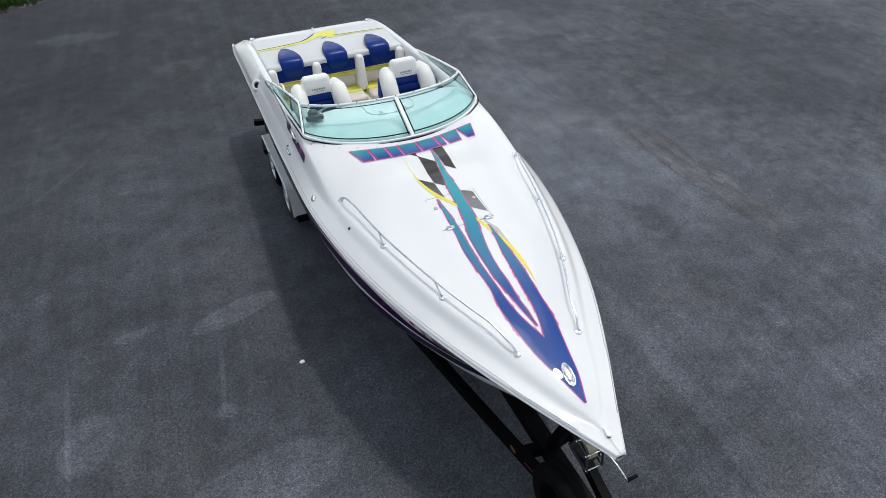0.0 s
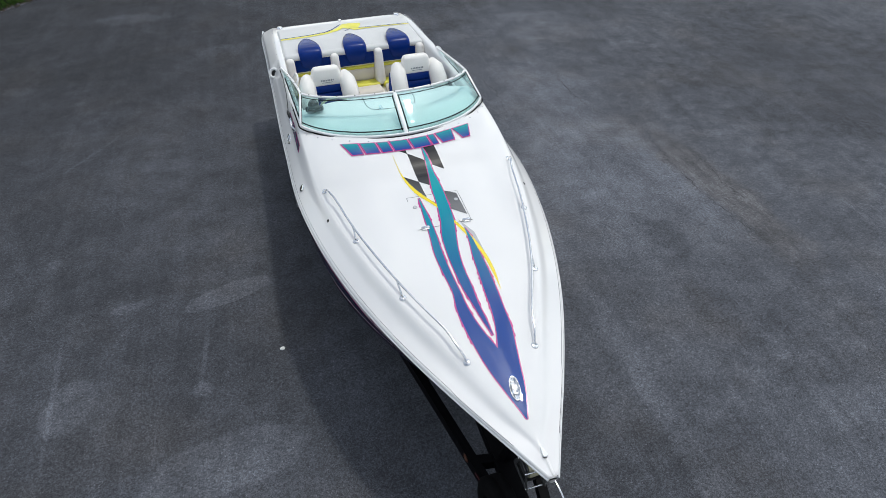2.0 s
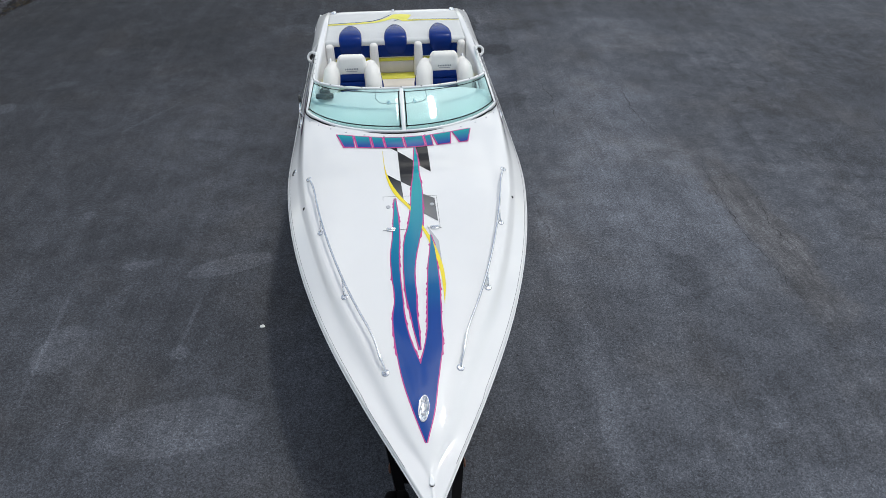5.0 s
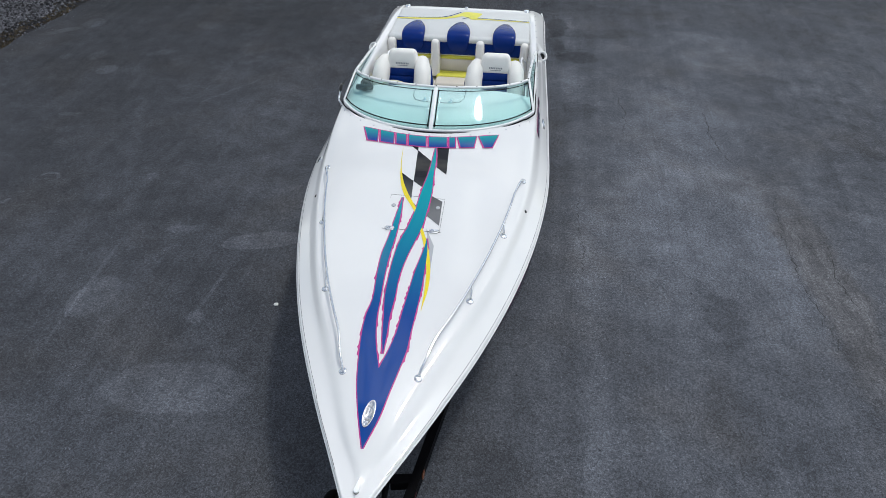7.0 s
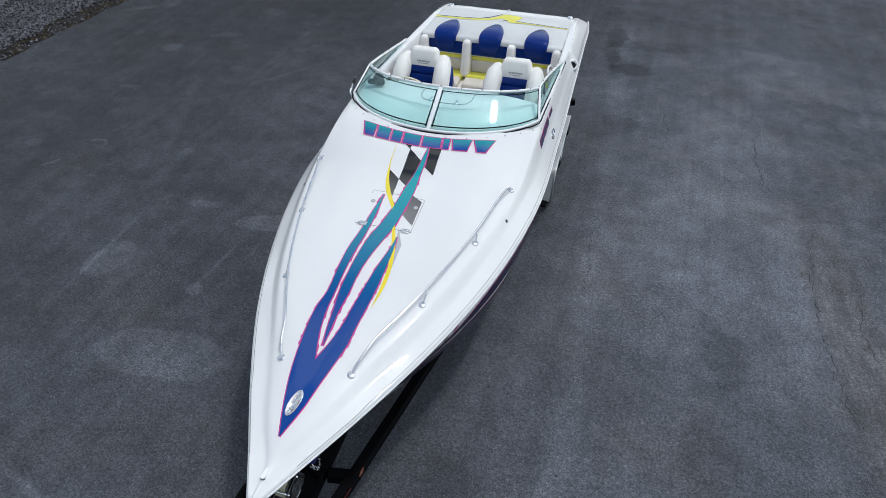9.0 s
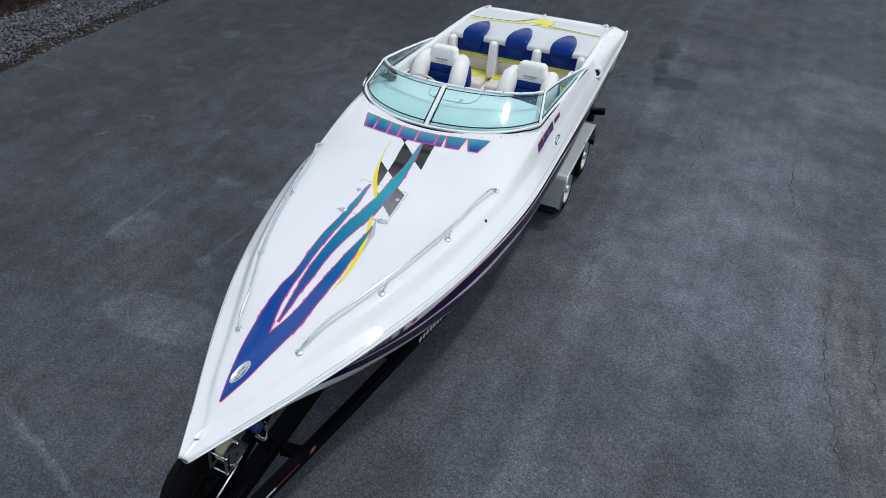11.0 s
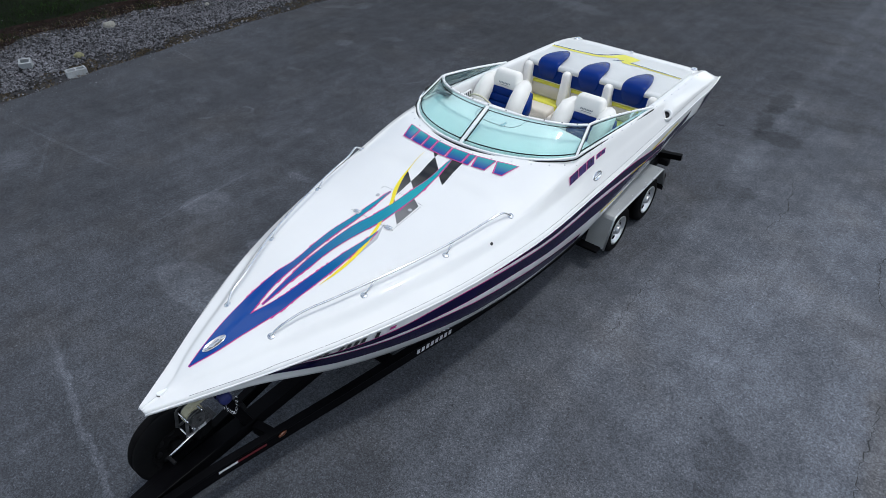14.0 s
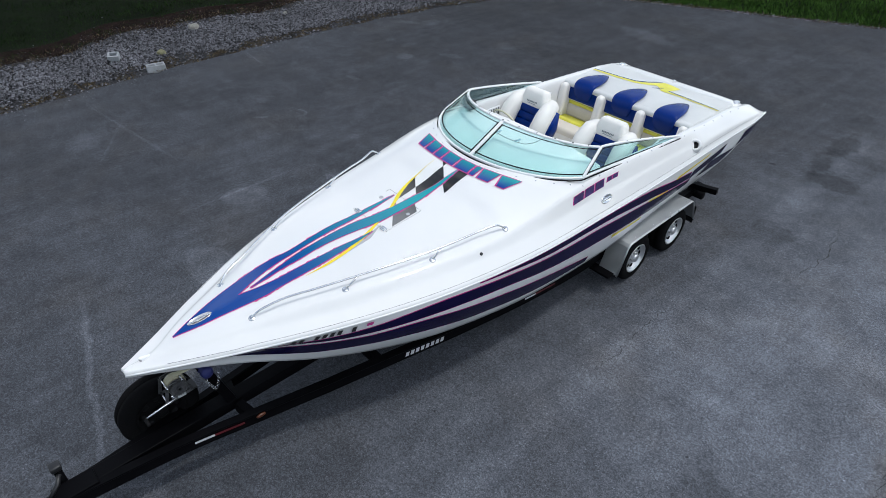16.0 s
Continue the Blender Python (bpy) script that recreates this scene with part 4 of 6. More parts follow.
    add_lathe(bm, [(0.042, -0.003), (0.042, 0.006), (0.033, 0.009), (0.003, 0.008)], 20, seat_on(-1.238, 3.94))
    part("filler_cap", bm, CHROME, boat, "round chrome filler cap")
    # bow light
    bm = bmesh.new()
    m = Matrix.Translation((0, 0.245, deck_z(0, 0.245) - 0.004))
    outline = [(0.019 * math.sin(a), -0.019 * math.cos(a)) for a in np.linspace(-1.7, 1.7, 15)] + [(0.013, 0.040), (0.006, 0.072), (-0.006, 0.072), (-0.013, 0.040)]
    rows = [[m @ Vector((k * x, k * y if y < 0 else y, h + (0.010 if y < 0.02 else 0.0) * (h > 0.01))) for x, y in outline] for h, k in ((0.0, 1.0), (0.012, 1.0), (0.017, 0.86))]
    vs = add_grid(bm, rows, close=True)
    bm.faces.new(vs[-1])
    light = part("bow_light", bm, WHITE_FRAME, boat, "small white teardrop bow light with a dark red lens", smooth=False)
    bm = bmesh.new()
    rows = [[m @ Vector((0.0205 * math.sin(a), -0.0205 * math.cos(a), h)) for a in np.linspace(-1.35, 1.35, 12)] for h in (0.004, 0.017)]
    add_grid(bm, rows)
    part("light_lens", bm, material("dark_lens", (0.03, 0.006, 0.008), 0.15), light, "dark red lens")
    # folded aerial on one side
    bm = bmesh.new()
    a0, a1 = Vector((-1.17, 4.76, 1.93)), Vector((-1.20, 4.90, 2.05))
    add_tube(bm, [a0, a0 + Vector((-0.03, 0.03, 0.06)), a1], [0.022, 0.013, 0.012], 10)
    aerial = part("folded_aerial", bm, CHROME, boat, "chrome aerial mount with a folded whip")
    bm = bmesh.new()
    add_tube(bm, [a1, a1 + Vector((-0.005, 0.06, 0.03)), a1 + Vector((-0.005, 0.10, 0.035))], [0.014, 0.018, 0.012], 10)
    part("aerial_knob", bm, DARK, aerial, "black knob")
    bm = bmesh.new()
    add_tube(bm, [a1 + Vector((0, 0.1, 0.03)), Vector((-1.165, 5.6, 2.0)), Vector((-1.15, 6.35, 1.93))], 0.005, 6)
    part("aerial_whip", bm, DARK, aerial, "thin dark whip")
    # deck hatch: fine gap, two hinges, two latches
    pts = [(-0.262, 2.652), (-0.262, 3.125), (0.272, 3.105), (0.272, 2.652)]
    bm = bmesh.new()
    loop = []
    for (xa, ya), (xb, yb) in zip(pts, pts[1:] + pts[:1]):
        for t in np.linspace(0, 1, 10, endpoint=False):
            x, y = xa + (xb - xa) * t, ya + (yb - ya) * t
            loop.append(on_deck(x, y, 0.0005))
    add_tube(bm, loop[9:] + [loop[0]], 0.0018, 5)
    hatch = part("hatch_gap", bm, SEAM, boat, "thin seam of the deck hatch")
    bm = bmesh.new()
    add_tube(bm, [on_deck(x, 2.651, 0.002) for x in np.linspace(-0.275, 0.285, 14)], 0.002, 5)
    part("hinge_seam", bm, SEAM, hatch, "dark hinge seam")
    for x in (-0.196, 0.222):
        bm = bmesh.new()
        fr = seat_on(x, 2.655)
        add_box(bm, 0, 0, 0, 0.075, 0.05, 0.008, 0.003, fr @ Matrix.Translation((0, 0, 0.008)))
        add_tube(bm, [fr @ Vector((-0.045, 0, 0.012)), fr @ Vector((0.045, 0, 0.012))], 0.009, 8)
        part("hinge", bm, CHROME, hatch, "chrome hinge")
    for x, y in ((-0.213, 2.971), (0.218, 2.978)):
        bm = bmesh.new()
        add_lathe(bm, [(0.022, -0.002), (0.022, 0.005), (0.016, 0.008), (0.003, 0.007)], 16, seat_on(x, y))
        part("latch_button", bm, PALE_FILM, hatch, "pale round latch button")
    # press studs along the screen and the coaming
    bm = bmesh.new()
    add_lathe(bm, [(0.008, -0.002), (0.008, 0.004), (0.004, 0.007), (0.001, 0.0075)], 8)
    stud = part("press_stud", bm, CHROME, boat)
    first = True
    spots = []
    for k in range(-7, 8):
        u = k / 7
        p = mirror(screen_base(abs(u)), 1 if u >= 0 else -1)
        spots.append((p.x * 1.03, p.y - 0.085 + 0.05 * abs(u) ** 3))
    for sx in (1, -1):
        for y in np.linspace(4.95, 8.3, 14):
            spots.append((sx * (edge_in(float(y))[0] + 0.022), float(y)))
    for x, y in spots:
        y = float(y)
        if abs(x) > edge_in(y)[0] or y > 5.0:
            sp = side_points(y)
            a, b = sp[-3], sp[-4]
            n = Vector(((a[1] - b[1]) and abs(a[1] - b[1]), 0, abs(b[0] - a[0]))).normalized()
            n.x *= 1 if x > 0 else -1
            m = Matrix.Translation(((1 if x > 0 else -1) * a[0], y, a[1])) @ n.to_track_quat("Z", "Y").to_matrix().to_4x4()
        else:
            m = seat_on(x, y)
        ob = stud if first else stud.copy()
        if not first:
            scene.collection.objects.link(ob)
        ob.matrix_basis = m
        first = False


make_fittings(boat)


# ---------------------------------------------------------------- trailer
def make_wheel(parent, x, y, z, s, radius=0.335, width=0.22, name="wheel", dark=False):
    """A wheel whose outer face looks to s along x."""
    m = Matrix.Translation((x, y, z)) @ turn("Y", 90 * s)
    r, w = radius, width / 2
    bm = bmesh.new()
    prof = [(r * 0.60, -w * 0.9), (r * 0.72, -w), (r * 0.88, -w), (r * 0.96, -w * 0.85), (r, -w * 0.6), (r, -w * 0.1), (r * 0.975, -w * 0.08), (r * 0.975, w * 0.08), (r, w * 0.1), (r, w * 0.6), (r * 0.96, w * 0.85), (r * 0.88, w), (r * 0.72, w), (r * 0.60, w * 0.9)]
    add_lathe(bm, prof, 48, m, cap=False)
    add_lathe(bm, [(r * 0.60, -w * 0.9), (r * 0.60, w * 0.9)], 48, m, cap=False)
    tyre = part(name, bm, TYRE, parent, "black tyre on a silver spoked rim" if not dark else "black spare tyre on a dark rim")
    rim_mat = TYRE if dark else RIM
    bm = bmesh.new()
    add_lathe(bm, [(r * 0.60, w * 0.90), (r * 0.63, w * 1.0), (r * 0.585, w * 1.0), (r * 0.55, w * 0.45), (r * 0.50, w * 0.32), (r * 0.42, w * 0.52), (r * 0.25, w * 0.62), (r * 0.2, w * 0.5), (r * 0.01, w * 0.5)], 40, m, cap=False)
    part("rim", bm, rim_mat, tyre, "" if dark else "silver steel rim")
    bm = bmesh.new()
    add_lathe(bm, [(r * 0.17, w * 0.45), (r * 0.17, w * 1.0), (r * 0.14, w * 1.08), (0.004, w * 1.1)], 20, m)
    part("hub_cap", bm, rim_mat, tyre, "" if dark else "silver hub cap")
    for k in range(8):
        a = 2 * math.pi * k / 8
        bm = bmesh.new()
        add_lathe(bm, [(r * 0.078, w * 0.20), (r * 0.078, w * 0.60)], 12, m @ Matrix.Translation((r * 0.42 * math.cos(a), r * 0.42 * math.sin(a), 0)) @ turn("Z", 360 * k / 8) @ Matrix.Diagonal((1.0, 1.25, 1, 1)))
        part("rim_hole", bm, BLACK_RUB, tyre, "dark round rim hole")
    for k in range(5):
        a = 2 * math.pi * (k + 0.5) / 5
        bm = bmesh.new()
        add_lathe(bm, [(r * 0.032, w * 0.5), (r * 0.032, w * 0.74), (r * 0.012, w * 0.78)], 6, m @ Matrix.Translation((r * 0.245 * math.cos(a), r * 0.245 * math.sin(a), 0)))
        part("lug_nut", bm, rim_mat, tyre)
    return tyre


def beam(name, p, q, sx, sz, parent, label="", mat=None, bevel=0.006):
    p, q = Vector(p), Vector(q)
    bm = bmesh.new()
    m = (q - p).to_track_quat("Y", "Z").to_matrix().to_4x4()
    c = (p + q) / 2
    add_box(bm, c.x, c.y, c.z, sx, (q - p).length, sz, bevel, m)
    return part(name, bm, mat or BLACK_STEEL, parent, label, smooth=False)


def tread_plate():
    """Bright aluminium with raised lozenges."""
    m = material("aluminium_tread_plate", (0.44, 0.45, 0.46), 0.5, 1.0, stain=0.10, stain_scale=4, rough_var=0.12)
    nt = m.node_tree
    N, K = nt.nodes, nt.links
    co = N.new("ShaderNodeTexCoord")
    mapn = N.new("ShaderNodeMapping")
    mapn.inputs["Rotation"].default_value = (0, 0, radians(45))
    K.new(co.outputs["Object"], mapn.inputs["Vector"])
    ch = N.new("ShaderNodeTexVoronoi")
    ch.inputs["Scale"].default_value, ch.inputs["Randomness"].default_value = 34, 0.0
    K.new(mapn.outputs[0], ch.inputs["Vector"])
    rng = N.new("ShaderNodeMapRange")
    rng.inputs[1].default_value, rng.inputs[2].default_value, rng.inputs[3].default_value, rng.inputs[4].default_value = 0.18, 0.40, 1, 0
    K.new(ch.outputs["Distance"], rng.inputs[0])
    bp = N.new("ShaderNodeBump")
    bp.inputs["Distance"].default_value = 0.002
    K.new(rng.outputs[0], bp.inputs["Height"])
    K.new(bp.outputs[0], N["Principled BSDF"].inputs["Normal"])
    return m


TREAD = tread_plate()
trailer = group_root("boat_trailer", "black steel tandem-axle boat trailer with bright tread-plate fenders", "trailer")


def rail_x(y):
    """Middle line of the frame rails: they spread from the coupler, then run straight."""
    return float(curve_through((-0.75, 0.37, 0.82, 1.72, 2.52, 3.1, 4.43, 5.2, 6.0, 8.2), (0.04, 0.178, 0.258, 0.415, 0.568, 0.680, 0.880, 0.940, 0.945, 0.945), y))


RZ, RH = 0.50, 0.13


def rail_mid(y):
    """Height of the rail's middle: it drops a little behind the tongue."""
    return float(np.interp(y, (-0.7, 0.4, 1.7), (RZ, RZ - 0.01, RZ - 0.07)))


for s in (1, -1):
    bm = bmesh.new()
    rows = []
    for y in np.linspace(-0.72, 8.2, 60):
        c, w, h, mid = s * rail_x(y), 0.042, RH / 2, rail_mid(y)
        rows.append([Vector((c - w, y, mid - h)), Vector((c + w, y, mid - h)), Vector((c + w, y, mid - h + 0.012)), Vector((c + w * 0.93, y, mid - h + 0.02)), Vector((c + w * 0.93, y, mid + h - 0.02)), Vector((c + w, y, mid + h - 0.012)), Vector((c + w, y, mid + h)), Vector((c - w, y, mid + h))])
    vs = add_grid(bm, rows, close=True)
    bm.faces.new(vs[0])
    bm.faces.new(vs[-1])
    rail = part("frame_rail", bm, BLACK_STEEL, trailer, "long black steel frame rail", smooth=False)

    def tape(y0, y1, mat, label):
        b2 = bmesh.new()
        add_grid(b2, [[Vector((s * (rail_x(y) + 0.0445), y, rail_mid(y) + z)) for z in (0.0, 0.028)] for y in np.linspace(y0, y1, 6)])
        part("reflector_tape", b2, mat, rail, label)

    tape(0.36, 0.54, WHITE_TAPE, "white reflective tape")
    tape(0.54, 0.82, RED_TAPE, "red reflective tape")
    tape(4.20, 4.37, WHITE_TAPE, "white reflective tape")
    tape(4.37, 4.70, RED_TAPE, "red reflective tape")
    b2 = bmesh.new()
    add_lathe(b2, [(0.022, 0), (0.022, 0.012), (0.012, 0.02), (0.003, 0.021)], 14, Matrix.Translation((s * (rail_x(0.98) + 0.041), 0.98, rail_mid(0.98) + 0.03)) @ turn("Y", 90 * s) @ Matrix.Diagonal((1, 2.2, 1, 1)))
    part("marker_lamp", b2, AMBER, rail, "small amber-red marker lamp")
    # plain white bars in place of the maker's name
    for k in range(8 if s > 0 else 0):
        y = 2.56 + 0.062 * k
        b2 = bmesh.new()
        rows = [[Vector((s * (rail_x(y + d + 0.012 * q) + 0.0448), y + d + 0.012 * q, rail_mid(y) - 0.03 + 0.06 * q)) for q in (0, 1)] for d in (0, 0.040)]
        add_grid(b2, rows)
        part("name_bar", b2, WHITE_TAPE, rail, "small white bar")
    for y in (6.02, 6.96):
        make_wheel(trailer, s * 1.165, y, 0.335, s)
    # fender: flat top, sloping ends, folded rim
    bm = bmesh.new()
    prof = [(5.55, 0.30), (5.70, 0.685), (5.735, 0.72), (5.78, 0.735), (7.22, 0.735), (7.27, 0.72), (7.30, 0.69), (7.44, 0.36)]
    rows = [[Vector((s * x, y, z)) for y, z in prof] for x in (1.02, 1.10, 1.20, 1.282, 1.292)]
    rows[-1] = [p + Vector((0, 0, -0.008)) for p in rows[-1]]
    add_grid(bm, rows)
    fender = part("fender", bm, TREAD, trailer, "bright aluminium tread-plate fender", smooth=False)
    so = fender.modifiers.new("solid", "SOLIDIFY")
    so.thickness = 0.005
    bm = bmesh.new()
    rim = [Vector((s * 1.296, y, z - 0.012)) for y, z in prof]
    add_tube(bm, rim, 0.014, 8)
    part("fender_rim", bm, ALU, fender, "smooth aluminium fender edge")
    bm = bmesh.new()
    rows = [[Vector((s * 1.03, y, z - 0.01)) for y, z in prof], [Vector((s * 1.03, y, 0.30)) for y, z in prof]]
    add_grid(bm, rows)
    part("inner_skirt", bm, BLACK_STEEL, fender, "black inner skirt")
    bm = bmesh.new()
    add_box(bm, s * 1.16, 7.455, 0.40, 0.27, 0.012, 0.28, 0.004)
    part("mud_flap", bm, BLACK_RUB, fender, "black rubber mud flap", smooth=False)
    bm = bmesh.new()
    add_box(bm, s * 1.10, 5.50, 0.30, 0.30, 0.14, 0.03, 0.006)
    part("fender_step", bm, BLACK_STEEL, fender, "dark steel step", smooth=False)
    for k in range(4):
        bm = bmesh.new()
        add_lathe(bm, [(0.008, 0), (0.006, 0.005), (0.001, 0.006)], 8, Matrix.Translation((s * 1.255, 5.9 + 0.42 * k, 0.7355)))
        part("rivet", bm, ALU, fender)
    # carpeted bunk under the hull and its brackets
    beam("bunk", (s * 0.62, 3.4, 0.64), (s * 0.66, 7.7, 0.615), 0.12, 0.05, trailer, "dark carpeted bunk board", BLACK_RUB)
    for y in (3.9, 5.2, 7.4):
        beam("bunk_bracket", (s * 0.64, y, 0.46), (s * 0.64, y, 0.60), 0.06, 0.05, trailer)
    # tail: lamp bar end and guide
    beam("tail_bar", (s * 0.75, 7.98, 0.50), (s * 1.29, 8.06, 0.54), 0.09, 0.085, trailer, "black tail bar")
    bm = bmesh.new()
    add_box(bm, s * 1.05, 8.00, 0.42, 0.18, 0.10, 0.12, 0.02)
    part("tail_lamp", bm, BLACK_RUB, trailer, "dark tail lamp housing")
    for y in (6.02, 6.96):
        beam("axle", (0, y, 0.33), (s * 1.10, y, 0.33), 0.07, 0.07, trailer)
    beam("spring", (s * 0.95, 5.75, 0.36), (s * 0.95, 7.25, 0.36), 0.06, 0.05, trailer)
    # brace from the spine to the rail
    beam("brace", (s * 0.06, 0.88, RZ - 0.02), (s * (rail_x(0.92) - 0.03), 0.92, rail_mid(0.92)), 0.09, 0.12, trailer)
bm = bmesh.new()
add_box(bm, -0.03, 0.75, RZ, 0.16, 2.8, 0.13, 0.008)
spine = part("tongue", bm, BLACK_STEEL, trailer, "black box-section tongue", smooth=False)
bm = bmesh.new()
add_box(bm, 0, -0.60, RZ, 0.19, 0.34, 0.18, 0.008)
part("tongue_plate", bm, BLACK_STEEL, spine, smooth=False)
for y in (2.3, 4.4, 5.5, 7.5):
    beam("cross_member", (-rail_x(y), y, rail_mid(y) - 0.01), (rail_x(y), y, rail_mid(y) - 0.01), 0.09, 0.12, trailer)
# coupler and jack
bm = bmesh.new()
add_box(bm, -0.02, -0.88, RZ + 0.03, 0.10, 0.26, 0.08, 0.02)
coup = part("coupler", bm, BLACK_STEEL, trailer, "dark steel coupler with latch")
bm = bmesh.new()
add_tube(bm, [(-0.02, -0.80, RZ + 0.07), (-0.05, -0.70, RZ + 0.15), (-0.10, -0.66, RZ + 0.20)], 0.02, 8)
part("coupler_latch", bm, DARK, coup)
bm = bmesh.new()
add_tube(bm, [(-0.16, -0.66, 0.12), (-0.16, -0.66, 0.72)], 0.034, 12)
jack = part("tongue_jack", bm, BLACK_STEEL, trailer, "black tongue jack")
bm = bmesh.new()
add_box(bm, -0.16, -0.66, 0.74, 0.09, 0.09, 0.06, 0.012)
part("jack_head", bm, DARK, jack)
bm = bmesh.new()
add_lathe(bm, [(0.03, -0.02), (0.085, -0.02), (0.085, 0.02), (0.03, 0.02)], 20, Matrix.Translation((-0.16, -0.66, 0.085)) @ turn("Y", 90))
part("jack_wheel", bm, BLACK_RUB, jack)
beam("jack_bracket", (-0.16, -0.66, RZ), (-0.05, -0.66, RZ), 0.06, 0.08, trailer)
# winch post, winch, strap, bow stop
beam("winch_post", (0, 0.86, RZ), (0, 0.66, 1.18), 0.09, 0.09, trailer, "black winch post")
WY, WZ = 0.42, 1.12                   # winch axle
GEAR = material("oily_winch_steel", (0.10, 0.10, 0.105), 0.42, 0.7, grain=0.2, grain_scale=60, stain=0.3, stain_scale=18)
bm = bmesh.new()
drum = Matrix.Translation((0.0, WY, WZ)) @ turn("Y", 90)
add_lathe(bm, [(0.018, -0.060), (0.078, -0.056), (0.078, -0.050), (0.04, -0.048), (0.04, 0.048), (0.078, 0.050), (0.078, 0.056), (0.018, 0.060)], 28, drum)
winch = part("winch", bm, GEAR, trailer, "steel hand winch with webbing strap and crank", smooth=False)
bm = bmesh.new()
add_lathe(bm, [(0.045, -0.042), (0.088, -0.040), (0.090, 0.0), (0.088, 0.040), (0.045, 0.042)], 28, drum)
part("strap_roll", bm, STRAP, winch, "rolled pale webbing strap", smooth=False)
# open side plates: four bars each, with a bolted foot
for s in (1, -1):
    x = s * 0.078
    corners = ((WY - 0.13, WZ - 0.12), (WY - 0.09, WZ + 0.055), (WY + 0.05, WZ + 0.075), (WY + 0.11, WZ - 0.10))
    for (ya, za), (yb, zb) in zip(corners, corners[1:] + corners[:1]):
        beam("winch_plate", (x, ya, za), (x, yb, zb), 0.007, 0.030, winch, "steel side plate", GEAR, 0.002)
for dy, dz in ((-0.125, -0.11), (-0.088, 0.05), (0.05, 0.07)):
    bm = bmesh.new()
    add_tube(bm, [(-0.088, WY + dy, WZ + dz), (0.092, WY + dy, WZ + dz)], 0.008, 8)
    part("winch_bar", bm, CHROME, winch, "bright steel cross bar")
bm = bmesh.new()
add_box(bm, 0, WY + 0.05, WZ - 0.125, 0.13, 0.22, 0.014, 0.004)
part("winch_base", bm, DARK, winch, "dark steel plate", smooth=False)
# toothed wheel with a pierced web, and the pinion below it
bm = bmesh.new()
gear = Matrix.Translation((0.088, WY, WZ)) @ turn("Y", 90)
add_lathe(bm, [(0.012, 0.0), (0.012, 0.016), (0.026, 0.016), (0.028, 0.006), (0.058, 0.006), (0.060, 0.012), (0.072, 0.012), (0.072, 0.0)], 36, gear)
for k in range(24):
    add_box(bm, 0, 0, 0, 0.010, 0.008, 0.012, 0, gear @ turn("Z", 15 * k) @ Matrix.Translation((0.075, 0, 0.006)))
part("winch_gear", bm, GEAR, winch, "toothed steel wheel", smooth=False)
bm = bmesh.new()
add_lathe(bm, [(0.008, 0.0), (0.022, 0.0), (0.022, 0.016), (0.012, 0.018), (0.012, 0.035), (0.003, 0.037)], 14, Matrix.Translation((0.084, WY - 0.062, WZ - 0.066)) @ turn("Y", 90))
part("winch_pinion", bm, CHROME, winch, "small steel pinion", smooth=False)
bm = bmesh.new()
add_box(bm, 0.094, WY + 0.005, WZ - 0.092, 0.006, 0.075, 0.034, 0.002)
part("winch_label", bm, PALE_FILM, winch, "pale rating plate", smooth=False)
bm = bmesh.new()
add_tube(bm, [(0.09, WY - 0.05, WZ - 0.05), (0.14, WY - 0.06, WZ - 0.045), (0.152, WY - 0.20, WZ - 0.05), (0.158, 0.075, 1.048)], 0.009, 8)
crank = part("winch_crank", bm, CHROME, winch, "bent steel winch crank")
bm = bmesh.new()
add_tube(bm, [(0.158, 0.075, 1.048), (0.25, 0.075, 1.056)], 0.015, 10)
part("crank_grip", bm, BLACK_RUB, crank, "black crank grip")
bm = bmesh.new()
rows = [[Vector((-0.028, y, z)), Vector((0.028, y, z)), Vector((0.028, y, z + 0.004)), Vector((-0.028, y, z + 0.004))] for y, z in ((0.40, 1.206), (0.56, 1.20), (0.70, 1.195))]
add_grid(bm, rows, close=True)
part("winch_strap", bm, STRAP, winch, "taut pale webbing strap")
bm = bmesh.new()
add_lathe(bm, [(0.012, -0.075), (0.05, -0.07), (0.06, -0.03), (0.045, 0), (0.06, 0.03), (0.05, 0.07), (0.012, 0.075)], 20, Matrix.Translation((0.06, 0.68, 1.14)) @ turn("Y", 90))
part("bow_stop", bm, BLUE_RUB, trailer, "dark blue rubber bow stop roller")
# safety chain: interlocked links hanging in a bow
for k in range(11):
    t = k / 10
    p = Vector((0.09 + 0.02 * math.sin(3 * t), 0.66 + 0.12 * t, 1.08 - 0.17 * math.sin(math.pi * (0.10 + 0.85 * t))))
    bm = bmesh.new()
    m = Matrix.Translation(p) @ turn("X", 60 + 60 * t) @ turn("Y", 90 * (k % 2)) @ Matrix.Diagonal((0.7, 1.2, 1, 1))
    add_lathe_ring(bm, 0.015, 0.0035, m, 12, 5)
    part("chain_link", bm, CHROME, trailer)
spare = make_wheel(trailer, -0.27, 0.26, 0.67, 1, 0.37, 0.2, "spare_wheel", dark=True)


